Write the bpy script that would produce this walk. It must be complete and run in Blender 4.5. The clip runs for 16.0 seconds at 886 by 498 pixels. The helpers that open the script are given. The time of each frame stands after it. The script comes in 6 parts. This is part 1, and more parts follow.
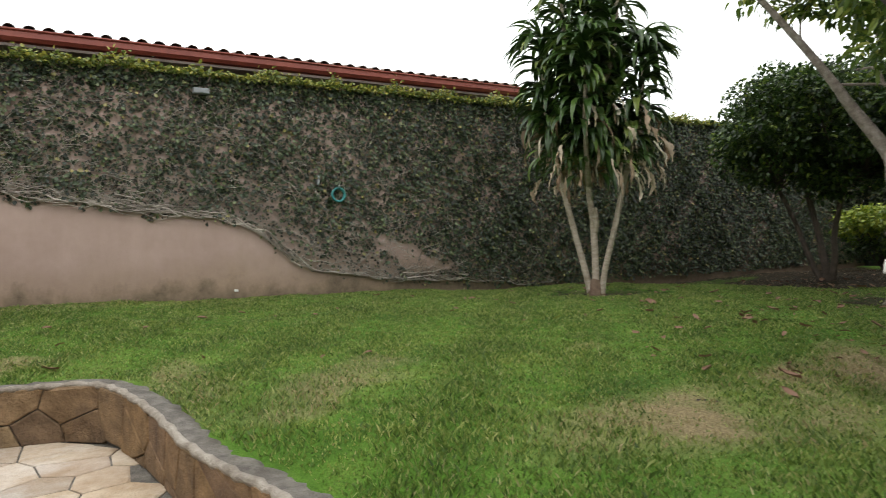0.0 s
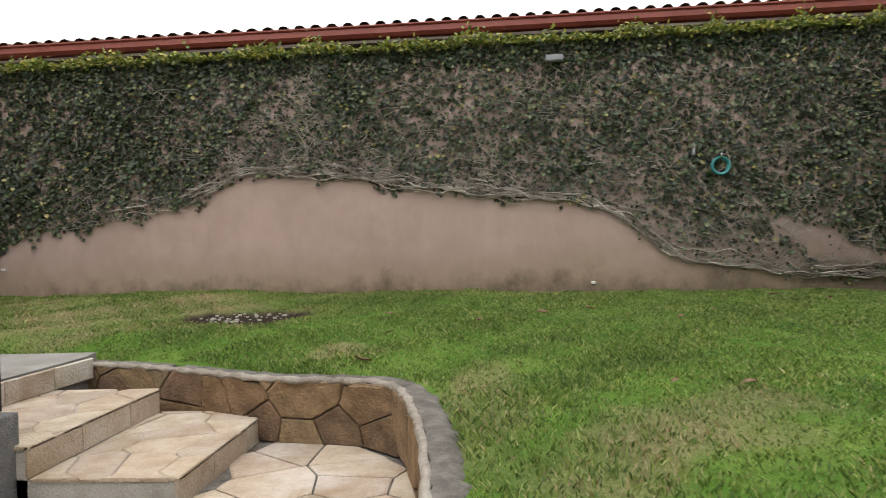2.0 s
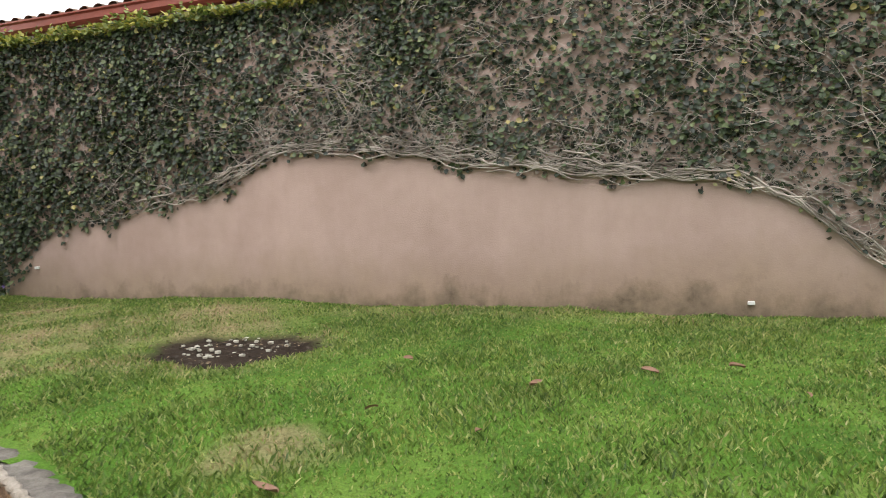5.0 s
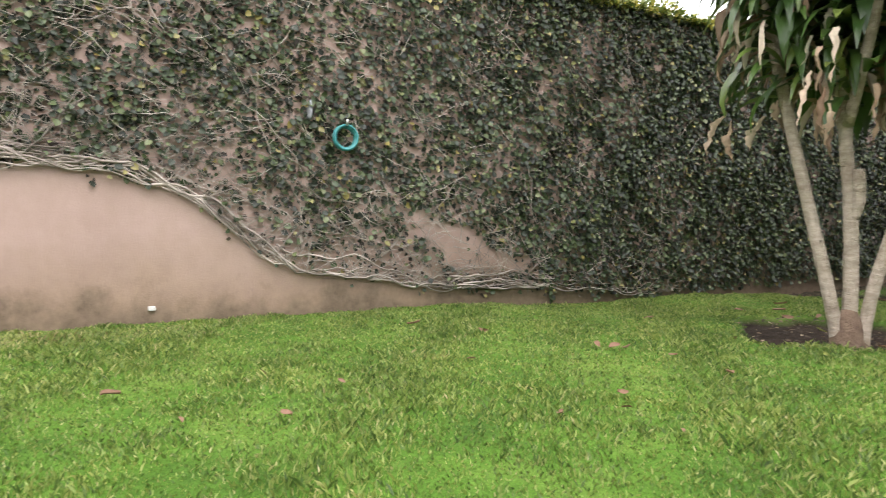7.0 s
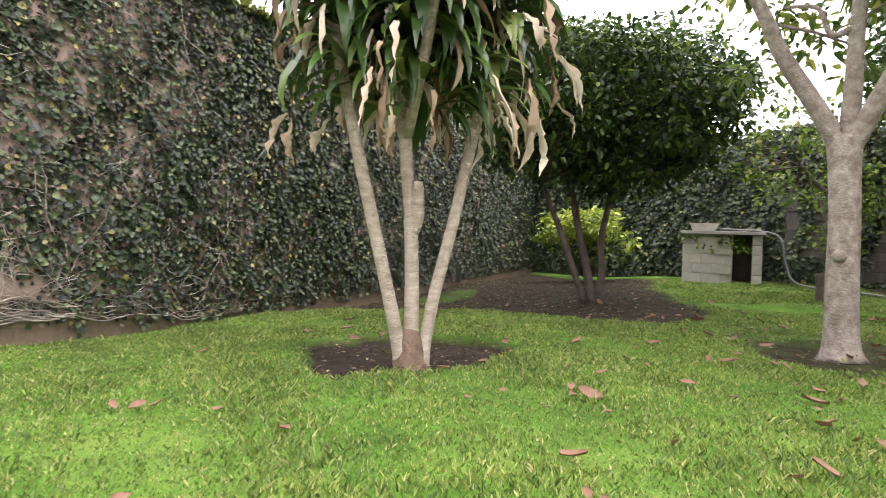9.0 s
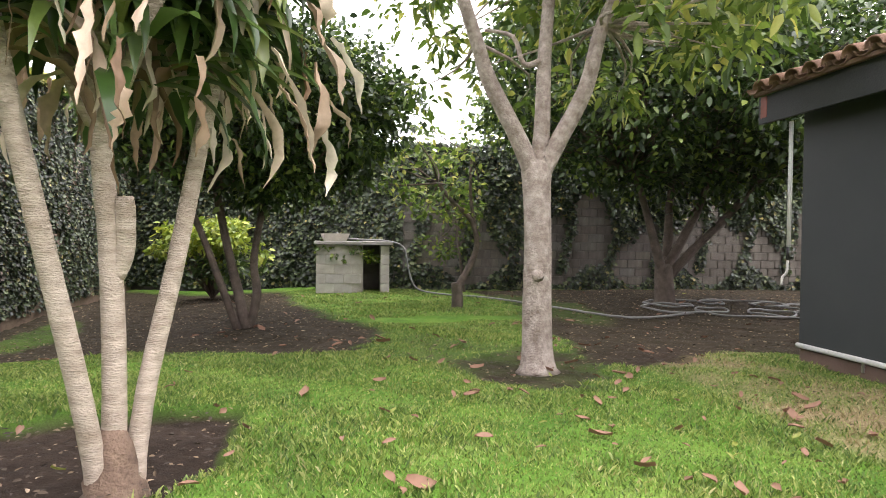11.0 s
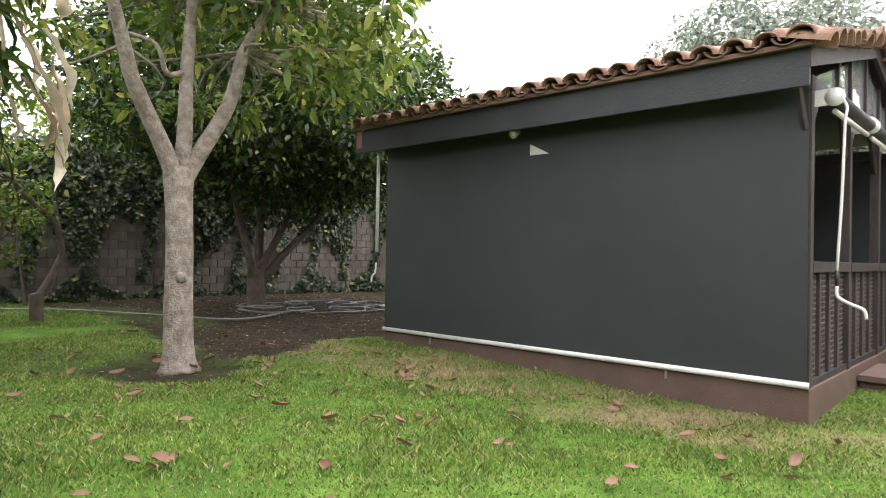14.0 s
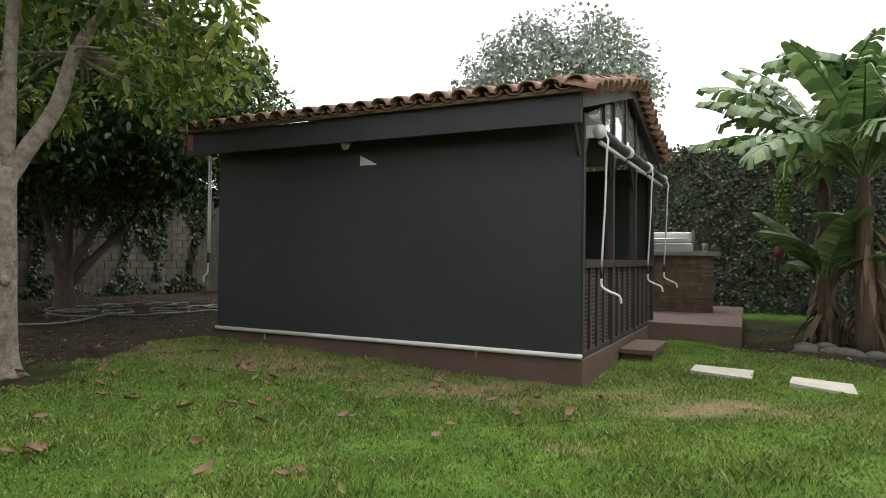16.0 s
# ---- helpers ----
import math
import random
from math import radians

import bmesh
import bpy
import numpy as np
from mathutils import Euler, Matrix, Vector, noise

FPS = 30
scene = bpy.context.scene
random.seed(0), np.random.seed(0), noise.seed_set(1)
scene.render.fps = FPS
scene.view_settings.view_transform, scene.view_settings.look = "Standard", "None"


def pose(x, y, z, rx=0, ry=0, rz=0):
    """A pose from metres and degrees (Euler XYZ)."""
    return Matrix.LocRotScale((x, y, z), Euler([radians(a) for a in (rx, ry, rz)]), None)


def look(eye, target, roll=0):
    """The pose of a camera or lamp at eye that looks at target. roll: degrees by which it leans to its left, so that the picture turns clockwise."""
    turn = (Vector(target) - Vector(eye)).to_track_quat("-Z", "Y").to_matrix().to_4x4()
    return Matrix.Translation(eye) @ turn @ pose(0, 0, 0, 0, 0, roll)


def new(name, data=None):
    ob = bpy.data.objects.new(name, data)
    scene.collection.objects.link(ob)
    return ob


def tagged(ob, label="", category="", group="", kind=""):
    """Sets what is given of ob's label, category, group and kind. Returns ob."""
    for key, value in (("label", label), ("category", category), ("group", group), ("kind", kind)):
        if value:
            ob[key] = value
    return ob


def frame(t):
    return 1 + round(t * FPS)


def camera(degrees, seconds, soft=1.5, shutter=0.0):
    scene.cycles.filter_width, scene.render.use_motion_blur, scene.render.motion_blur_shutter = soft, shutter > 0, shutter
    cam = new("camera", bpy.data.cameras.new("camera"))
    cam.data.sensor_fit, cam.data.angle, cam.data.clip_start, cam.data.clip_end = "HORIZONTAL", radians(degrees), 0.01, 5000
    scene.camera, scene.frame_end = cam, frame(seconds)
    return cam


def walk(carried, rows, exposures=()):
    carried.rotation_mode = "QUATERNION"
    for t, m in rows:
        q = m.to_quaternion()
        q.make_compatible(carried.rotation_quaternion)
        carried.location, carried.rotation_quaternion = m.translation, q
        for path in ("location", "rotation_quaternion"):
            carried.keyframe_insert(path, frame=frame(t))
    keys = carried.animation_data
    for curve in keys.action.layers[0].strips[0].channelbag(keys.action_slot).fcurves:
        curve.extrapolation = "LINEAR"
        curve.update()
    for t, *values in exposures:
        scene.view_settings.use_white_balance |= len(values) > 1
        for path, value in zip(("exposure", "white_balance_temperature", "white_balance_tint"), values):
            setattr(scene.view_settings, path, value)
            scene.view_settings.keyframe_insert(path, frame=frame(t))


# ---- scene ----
cam = camera(69.28, 16.0, soft=0.9, shutter=0.15)
walk(cam, [
    (0, look((-0.406, -10.666, 0.919), (0.587, -8.930, 0.887), -1.51)),
    (0.5, look((-0.306, -10.303, 0.874), (0.433, -8.445, 0.844), -1.54)),
    (1, look((-0.086, -9.934, 0.815), (0.558, -8.041, 0.788), -1.74)),
    (1.5, look((0.176, -9.564, 0.778), (0.485, -7.588, 0.765), -2.00)),
    (2, look((0.340, -9.157, 0.754), (0.203, -7.161, 0.745), -1.93)),
    (2.5, look((0.501, -8.684, 0.741), (0.072, -6.730, 0.740), -1.84)),
    (3, look((0.806, -8.282, 0.761), (0.100, -6.411, 0.768), -2.07)),
    (3.2, look((0.831, -8.116, 0.758), (0.021, -6.287, 0.770), -2.03)),
    (5.5, look((0.908, -6.305, 0.981), (0.545, -4.340, 0.899), -1.32)),
    (6, look((1.045, -6.151, 0.996), (1.158, -4.156, 0.902), -1.25)),
    (6.5, look((1.182, -6.089, 1.011), (1.755, -4.176, 0.899), -0.57)),
    (7, look((1.273, -6.047, 0.995), (2.264, -4.313, 0.883), 0.02)),
    (7.5, look((1.368, -6.051, 1.005), (2.666, -4.535, 0.890), 0.63)),
    (8, look((1.540, -5.973, 1.002), (3.052, -4.669, 0.887), 1.16)),
    (8.5, look((2.008, -5.797, 0.989), (3.693, -4.724, 0.902), 1.55)),
    (9, look((2.274, -5.489, 0.996), (4.091, -4.656, 0.931), 1.27)),
    (9.5, look((2.586, -5.137, 1.046), (4.544, -4.730, 0.992), 1.62)),
    (10, look((2.913, -4.798, 1.053), (4.911, -4.727, 1.012), 1.63)),
    (10.2, look((2.989, -4.648, 1.099), (4.989, -4.672, 1.061), 1.27)),
    (12.3, look((3.401, -3.607, 1.179), (5.172, -4.536, 1.161), 1.51)),
    (12.5, look((3.399, -3.524, 1.161), (5.149, -4.492, 1.148), 1.47)),
    (13, look((3.358, -3.402, 1.110), (4.961, -4.598, 1.116), 1.67)),
    (13.5, look((3.160, -3.244, 1.097), (4.580, -4.652, 1.112), 1.53)),
    (14, look((3.006, -3.023, 1.072), (4.249, -4.589, 1.096), 1.07)),
    (14.5, look((3.012, -2.764, 1.066), (4.088, -4.450, 1.089), 0.94)),
    (15, look((2.972, -2.574, 1.105), (3.860, -4.366, 1.129), 0.84)),
    (15.5, look((2.825, -2.408, 1.098), (3.625, -4.241, 1.124), 0.70)),
    (16, look((2.749, -2.282, 1.090), (3.505, -4.134, 1.117), 0.69)),
], exposures=[(0, 0.52, 6500, 9), (0.6, 0.40, 6500, 10), (1.5, 0.54, 6500, 11), (3.2, 0.62, 6500, 11), (5.5, 1.15, 6500, 11), (7, 1.55, 6500, 15), (8, 1.75, 6500, 16), (10, 2.04, 6500, 21), (12.5, 2.16, 6500, 20), (14, 1.78, 6500, 16), (15, 1.12, 6500, 12), (16, 0.72, 6500, 11)])

# ---- light: bright overcast ----
world = bpy.data.worlds.new("overcast_sky")
scene.world = world
world.use_nodes = True
wn, wl = world.node_tree.nodes, world.node_tree.links
sky = wn.new("ShaderNodeTexSky")
sky.sky_type, sky.sun_disc = "NISHITA", False
sky.sun_elevation, sky.sun_rotation = radians(58), radians(200)
sky.air_density, sky.dust_density, sky.ozone_density = 1.0, 4.0, 1.0
hs = wn.new("ShaderNodeHueSaturation")
hs.inputs["Saturation"].default_value = 0.22
wl.new(sky.outputs[0], hs.inputs["Color"])
veil = wn.new("ShaderNodeMix")
veil.data_type = "RGBA"
veil.inputs[0].default_value = 0.75
veil.inputs[7].default_value = (9.6, 9.8, 9.7, 1)
wl.new(hs.outputs[0], veil.inputs[6])
wl.new(veil.outputs[2], wn["Background"].inputs["Color"])
wn["Background"].inputs["Strength"].default_value = 0.15
sun_data = bpy.data.lights.new("sun", "SUN")
sun_data.energy, sun_data.angle, sun_data.color = 0.5, radians(40), (1.0, 0.97, 0.92)
sun = new("sun", sun_data)
sun.matrix_world = look((0, 0, 30), (3.0, 8.0, 0))

# ---- materials ----
def nodes_of(name):
    m = bpy.data.materials.new(name)
    m.use_nodes = True
    return m, m.node_tree.nodes, m.node_tree.links, m.node_tree.nodes["Principled BSDF"]


def ramp(n, l, src, stops):
    r = n.new("ShaderNodeValToRGB")
    e = r.color_ramp.elements
    while len(e) < len(stops):
        e.new(0.5)
    for el, (p, c) in zip(e, stops):
        el.position, el.color = p, (*c, 1)
    l.new(src, r.inputs[0])
    return r.outputs[0]


def noise_tex(n, l, scale, detail=5, rough=0.6, stretch=None):
    tc = n.new("ShaderNodeTexCoord")
    t = n.new("ShaderNodeTexNoise")
    t.inputs["Scale"].default_value, t.inputs["Detail"].default_value, t.inputs["Roughness"].default_value = scale, detail, rough
    if stretch:
        mp = n.new("ShaderNodeMapping")
        mp.inputs["Scale"].default_value = stretch
        l.new(tc.outputs["Object"], mp.inputs[0])
        l.new(mp.outputs[0], t.inputs["Vector"])
    else:
        l.new(tc.outputs["Object"], t.inputs["Vector"])
    return t.outputs["Fac"]


def mix(n, l, fac, a, b, mode="MIX"):
    m = n.new("ShaderNodeMix")
    m.data_type, m.blend_type = "RGBA", mode
    for sock, v in ((m.inputs[0], fac), (m.inputs[6], a), (m.inputs[7], b)):
        if isinstance(v, (int, float)):
            sock.default_value = v
        elif isinstance(v, tuple):
            sock.default_value = (*v, 1)
        else:
            l.new(v, sock)
    return m.outputs[2]


def surface(name, c1, c2, scale=8.0, fine=60.0, rough=0.7, metal=0.0, bump=0.3, dirt=None, stretch=None, vary=0.0, spec=0.5):
    """Two-scale mottled surface; vary: how far each object or island differs in value."""
    m, n, l, b = nodes_of(name)
    big, small = noise_tex(n, l, scale, stretch=stretch), noise_tex(n, l, fine, 3, stretch=stretch)
    col = ramp(n, l, big, [(0.3, c1), (0.7, c2)])
    if dirt:
        col = mix(n, l, ramp(n, l, noise_tex(n, l, scale * 0.35, 6, 0.7), [(0.5, (0, 0, 0)), (0.75, (0.8, 0.8, 0.8))]), col, dirt)
    col = mix(n, l, 0.35, col, ramp(n, l, small, [(0.25, (0.45, 0.45, 0.45)), (0.75, (1, 1, 1))]), "MULTIPLY")
    if vary:
        oi = n.new("ShaderNodeObjectInfo")
        col = mix(n, l, vary, col, ramp(n, l, oi.outputs["Random"], [(0.0, (0.42, 0.35, 0.34)), (0.3, (0.92, 0.76, 0.56)), (0.55, (0.62, 0.5, 0.5)), (0.8, (1.0, 0.9, 0.72)), (1.0, (1.0, 1.0, 1.0))]), "MULTIPLY")
    l.new(col, b.inputs["Base Color"])
    b.inputs["Roughness"].default_value, b.inputs["Metallic"].default_value = rough, metal
    b.inputs["Specular IOR Level"].default_value = spec
    if bump:
        bp = n.new("ShaderNodeBump")
        bp.inputs["Strength"].default_value, bp.inputs["Distance"].default_value = bump, 0.02
        l.new(small, bp.inputs["Height"])
        l.new(bp.outputs[0], b.inputs["Normal"])
    return m


def leaf_material(name, stops, rough=0.45, trans=0.25, patch=0.0):
    m, n, l, b = nodes_of(name)
    g = n.new("ShaderNodeNewGeometry")
    col = ramp(n, l, g.outputs["Random Per Island"], stops)
    col = mix(n, l, 0.4, col, ramp(n, l, noise_tex(n, l, 30, 3), [(0.3, (0.55, 0.55, 0.5)), (0.7, (1, 1, 1))]), "MULTIPLY")
    if patch:
        col = mix(n, l, patch, col, ramp(n, l, noise_tex(n, l, 1.6, 6, 0.7), [(0.35, (0.42, 0.5, 0.4)), (0.5, (0.9, 0.95, 0.8)), (0.68, (1.45, 1.3, 1.2))]), "MULTIPLY")
    l.new(col, b.inputs["Base Color"])
    b.inputs["Roughness"].default_value = rough
    t = n.new("ShaderNodeBsdfTranslucent")
    l.new(col, t.inputs["Color"])
    ms = n.new("ShaderNodeMixShader")
    ms.inputs[0].default_value = trans
    l.new(b.outputs[0], ms.inputs[1])
    l.new(t.outputs[0], ms.inputs[2])
    l.new(ms.outputs[0], n["Material Output"].inputs["Surface"])
    return m


def ground_material():
    m, n, l, b = nodes_of("lawn_and_soil")
    at = n.new("ShaderNodeVertexColor")
    at.layer_name = "soil"
    grass = ramp(n, l, noise_tex(n, l, 1.3, 6, 0.65), [(0.3, (0.05, 0.115, 0.016)), (0.5, (0.10, 0.205, 0.028)), (0.72, (0.19, 0.28, 0.06))])
    grass = mix(n, l, 0.7, grass, ramp(n, l, noise_tex(n, l, 90, 4), [(0.3, (0.35, 0.4, 0.3)), (0.7, (1.2, 1.2, 1.0))]), "MULTIPLY")
    soil = ramp(n, l, noise_tex(n, l, 5, 8, 0.7), [(0.3, (0.016, 0.011, 0.008)), (0.6, (0.042, 0.029, 0.021)), (0.85, (0.11, 0.08, 0.06))])
    dry = ramp(n, l, noise_tex(n, l, 40, 5), [(0.3, (0.13, 0.10, 0.05)), (0.7, (0.36, 0.285, 0.16))])
    sp = n.new("ShaderNodeSeparateColor")
    l.new(at.outputs[0], sp.inputs[0])
    col = mix(n, l, sp.outputs[1], grass, dry)
    col = mix(n, l, sp.outputs[0], col, soil)
    l.new(col, b.inputs["Base Color"])
    b.inputs["Roughness"].default_value = 0.95
    b.inputs["Specular IOR Level"].default_value = 0.15
    bp = n.new("ShaderNodeBump")
    bp.inputs["Strength"].default_value, bp.inputs["Distance"].default_value = 0.8, 0.03
    l.new(noise_tex(n, l, 70, 5), bp.inputs["Height"])
    l.new(bp.outputs[0], b.inputs["Normal"])
    return m


def plaster_material():
    """Pink-tan painted render, rust-brown and mouldy in blotches towards its damp foot."""
    m, n, l, b = nodes_of("pink_plaster")
    col = ramp(n, l, noise_tex(n, l, 0.9, 6, 0.6), [(0.3, (0.385, 0.275, 0.238)), (0.7, (0.475, 0.350, 0.308))])
    col = mix(n, l, 0.14, col, ramp(n, l, noise_tex(n, l, 5, 5, 0.7, (1, 1, 0.2)), [(0.35, (0.6, 0.58, 0.52)), (0.65, (1, 1, 1))]), "MULTIPLY")
    col = mix(n, l, 0.3, col, ramp(n, l, noise_tex(n, l, 3.2, 8, 0.75), [(0.3, (0.72, 0.70, 0.68)), (0.6, (1, 1, 1))]), "MULTIPLY")
    tc = n.new("ShaderNodeTexCoord")
    sx = n.new("ShaderNodeSeparateXYZ")
    l.new(tc.outputs["Object"], sx.inputs[0])

    def height_band(scale, amount, stops, stretch):
        ad = n.new("ShaderNodeMath")
        ad.operation = "MULTIPLY_ADD"
        l.new(noise_tex(n, l, scale, 6, 0.65, stretch), ad.inputs[0])
        ad.inputs[1].default_value = -amount
        l.new(sx.outputs[2], ad.inputs[2])
        up = n.new("ShaderNodeMath")
        up.operation = "ADD"
        up.inputs[1].default_value = amount * 0.5
        l.new(ad.outputs[0], up.inputs[0])
        return ramp(n, l, up.outputs[0], stops)
    rust = height_band(0.9, 1.0, [(0.12, (0.62, 0.62, 0.62)), (0.5, (0.3, 0.3, 0.3)), (0.8, (0, 0, 0))], (1, 1, 0.7))
    col = mix(n, l, rust, col, ramp(n, l, noise_tex(n, l, 4, 6, 0.7), [(0.3, (0.17, 0.118, 0.066)), (0.7, (0.31, 0.220, 0.135))]))
    mould = height_band(2.4, 1.3, [(0.02, (0.85, 0.85, 0.85)), (0.17, (0.45, 0.45, 0.45)), (0.36, (0, 0, 0))], (1, 1, 0.8))
    col = mix(n, l, mould, col, ramp(n, l, noise_tex(n, l, 12, 6, 0.7), [(0.3, (0.085, 0.065, 0.045)), (0.7, (0.20, 0.15, 0.105))]))
    l.new(col, b.inputs["Base Color"])
    b.inputs["Roughness"].default_value = 0.9
    b.inputs["Specular IOR Level"].default_value = 0.2
    bp = n.new("ShaderNodeBump")
    bp.inputs["Strength"].default_value, bp.inputs["Distance"].default_value = 0.3, 0.012
    l.new(noise_tex(n, l, 60, 6), bp.inputs["Height"])
    l.new(bp.outputs[0], b.inputs["Normal"])
    return m


M_GROUND = ground_material()
M_PLASTER = plaster_material()
M_IVY = leaf_material("ivy_leaves", [(0.0, (0.008, 0.013, 0.006)), (0.4, (0.018, 0.031, 0.011)), (0.7, (0.048, 0.076, 0.026)), (0.87, (0.095, 0.125, 0.046)), (0.96, (0.17, 0.19, 0.08)), (1.0, (0.34, 0.27, 0.08))], 0.48, 0.12)
M_IVY_TOP = leaf_material("young_ivy_leaves", [(0.0, (0.07, 0.11, 0.02)), (0.5, (0.19, 0.23, 0.045)), (1.0, (0.46, 0.40, 0.08))], 0.45, 0.3)
M_VINE = leaf_material("olive_vine_leaves", [(0.0, (0.03, 0.04, 0.012)), (0.6, (0.075, 0.095, 0.03)), (1.0, (0.20, 0.21, 0.08))], 0.5, 0.25)
M_DRY = leaf_material("dry_ivy_leaves", [(0.0, (0.020, 0.016, 0.013)), (0.6, (0.07, 0.055, 0.043)), (1.0, (0.22, 0.175, 0.135))], 0.8, 0.1)
M_STEM = surface("ivy_stem_bark", (0.14, 0.115, 0.096), (0.56, 0.49, 0.43), 3, 50, 0.9, bump=0.3)
M_GRASS = leaf_material("grass_blades", [(0.0, (0.052, 0.10, 0.018)), (0.4, (0.155, 0.240, 0.046)), (0.75, (0.275, 0.345, 0.090)), (0.92, (0.40, 0.435, 0.15)), (1.0, (0.52, 0.46, 0.25))], 0.55, 0.35, 0.5)
M_DRYGRASS = leaf_material("dry_grass_blades", [(0.0, (0.20, 0.165, 0.07)), (0.55, (0.42, 0.34, 0.17)), (0.85, (0.52, 0.43, 0.25)), (1.0, (0.16, 0.23, 0.05))], 0.7, 0.3)
M_DRACENA = leaf_material("dracaena_leaves", [(0.0, (0.022, 0.05, 0.010)), (0.5, (0.04, 0.085, 0.016)), (0.85, (0.085, 0.15, 0.03)), (1.0, (0.2, 0.24, 0.06))], 0.32, 0.2)
M_DEADLEAF = leaf_material("withered_leaves", [(0.0, (0.18, 0.11, 0.065)), (0.35, (0.38, 0.27, 0.19)), (0.7, (0.58, 0.47, 0.38)), (1.0, (0.76, 0.68, 0.59))], 0.7, 0.25, 0.5)
M_DARKLEAF = leaf_material("dark_citrus_leaves", [(0.0, (0.014, 0.030, 0.008)), (0.5, (0.034, 0.070, 0.014)), (0.85, (0.09, 0.15, 0.028)), (1.0, (0.25, 0.32, 0.06))], 0.42, 0.3)
M_MIDLEAF = leaf_material("fresh_green_leaves", [(0.0, (0.04, 0.08, 0.014)), (0.5, (0.115, 0.185, 0.03)), (0.85, (0.24, 0.31, 0.055)), (1.0, (0.48, 0.46, 0.11))], 0.45, 0.5)
M_LIME = leaf_material("lime_bush_leaves", [(0.0, (0.11, 0.18, 0.02)), (0.6, (0.26, 0.34, 0.035)), (1.0, (0.45, 0.48, 0.07))], 0.45, 0.3)
# Grey-green leaves, lightened further to put distance haze into their colour.
M_OLIVE = leaf_material("hazed_grey_green_leaves", [(0.0, (0.17, 0.20, 0.165)), (0.6, (0.31, 0.345, 0.30)), (1.0, (0.46, 0.49, 0.44))], 0.5, 0.25)
M_BANANA = leaf_material("banana_leaves", [(0.0, (0.06, 0.115, 0.04)), (0.6, (0.12, 0.20, 0.065)), (1.0, (0.25, 0.34, 0.12))], 0.38, 0.25)
M_SHEATH = leaf_material("dry_sheaths", [(0.0, (0.05, 0.033, 0.022)), (0.7, (0.16, 0.11, 0.07)), (1.0, (0.34, 0.26, 0.18))], 0.8, 0.1)
M_CRUMBS = leaf_material("leaf_crumbs", [(0.0, (0.03, 0.022, 0.016)), (0.6, (0.10, 0.07, 0.045)), (0.92, (0.24, 0.17, 0.10)), (1.0, (0.42, 0.34, 0.24))], 0.85, 0.05)
M_LITTER = leaf_material("fallen_dry_leaf", [(0.0, (0.13, 0.05, 0.035)), (0.5, (0.21, 0.105, 0.07)), (1.0, (0.33, 0.21, 0.12))], 0.7, 0.1)
M_BARK = surface("pale_lichen_bark", (0.21, 0.165, 0.135), (0.50, 0.43, 0.375), 13, 45, 0.9, bump=1.0, dirt=(0.15, 0.11, 0.085))
M_CANE = surface("pale_cane_bark", (0.36, 0.29, 0.22), (0.62, 0.53, 0.44), 7, 40, 0.85, bump=0.9, dirt=(0.26, 0.19, 0.13), stretch=(1, 1, 3.5))
M_ROOT = surface("brown_root_bark", (0.11, 0.07, 0.05), (0.27, 0.185, 0.13), 14, 60, 0.95, bump=1.0)
M_DARKBARK = surface("dark_bark", (0.065, 0.05, 0.04), (0.15, 0.115, 0.09), 8, 60, 0.95, bump=0.7)
M_BANANABARK = surface("banana_stalk", (0.05, 0.033, 0.02), (0.15, 0.105, 0.06), 4, 30, 0.85, bump=0.6, stretch=(4, 4, 0.5))
M_BLOCK = surface("cement_block", (0.36, 0.35, 0.33), (0.50, 0.485, 0.46), 4, 90, 0.95, bump=0.5, dirt=(0.13, 0.115, 0.095), vary=0.35)
# Dirt blotches, with the base colour darkened further for the tree canopy's shade.
M_SHADEDBLOCK = surface("stained_shaded_block", (0.085, 0.077, 0.068), (0.24, 0.225, 0.205), 1.8, 60, 0.95, bump=0.6, dirt=(0.045, 0.038, 0.03), vary=0.5, stretch=(1.5, 1.5, 0.4))
M_MORTAR = surface("mortar", (0.10, 0.092, 0.082), (0.17, 0.155, 0.14), 5, 80, 1.0, bump=0.4)
M_STONE = surface("flagstone", (0.42, 0.32, 0.215), (0.62, 0.54, 0.45), 4.5, 45, 0.8, bump=0.8, dirt=(0.76, 0.74, 0.71), vary=0.42)
M_WALLSTONE = surface("retaining_stone", (0.17, 0.115, 0.06), (0.42, 0.31, 0.19), 7, 40, 0.8, bump=1.0, dirt=(0.09, 0.062, 0.05), vary=0.85)
M_PALEMORTAR = surface("pale_mortar", (0.36, 0.33, 0.28), (0.55, 0.52, 0.47), 5, 60, 0.95, bump=0.6, dirt=(0.25, 0.20, 0.14))
M_LIP = surface("chipped_mortar_lip", (0.24, 0.20, 0.16), (0.47, 0.42, 0.36), 9, 60, 0.95, bump=0.8, dirt=(0.12, 0.095, 0.07))
M_CONCRETE = surface("grey_concrete", (0.22, 0.205, 0.185), (0.33, 0.31, 0.285), 3, 80, 0.9, bump=0.4, dirt=(0.13, 0.115, 0.10))
M_PALECONC = surface("pale_paver", (0.46, 0.44, 0.37), (0.60, 0.57, 0.49), 5, 80, 0.9, bump=0.3)
M_RIM = surface("mortar_rim", (0.10, 0.088, 0.076), (0.26, 0.235, 0.205), 9, 60, 0.95, bump=1.0, dirt=(0.07, 0.055, 0.04))
M_CREAM = surface("cream_paint", (0.60, 0.50, 0.38), (0.66, 0.56, 0.44), 2, 120, 0.85, bump=0.2)
M_WHITEWALL = surface("off_white_paint", (0.66, 0.61, 0.55), (0.74, 0.69, 0.63), 2, 120, 0.85, bump=0.2)
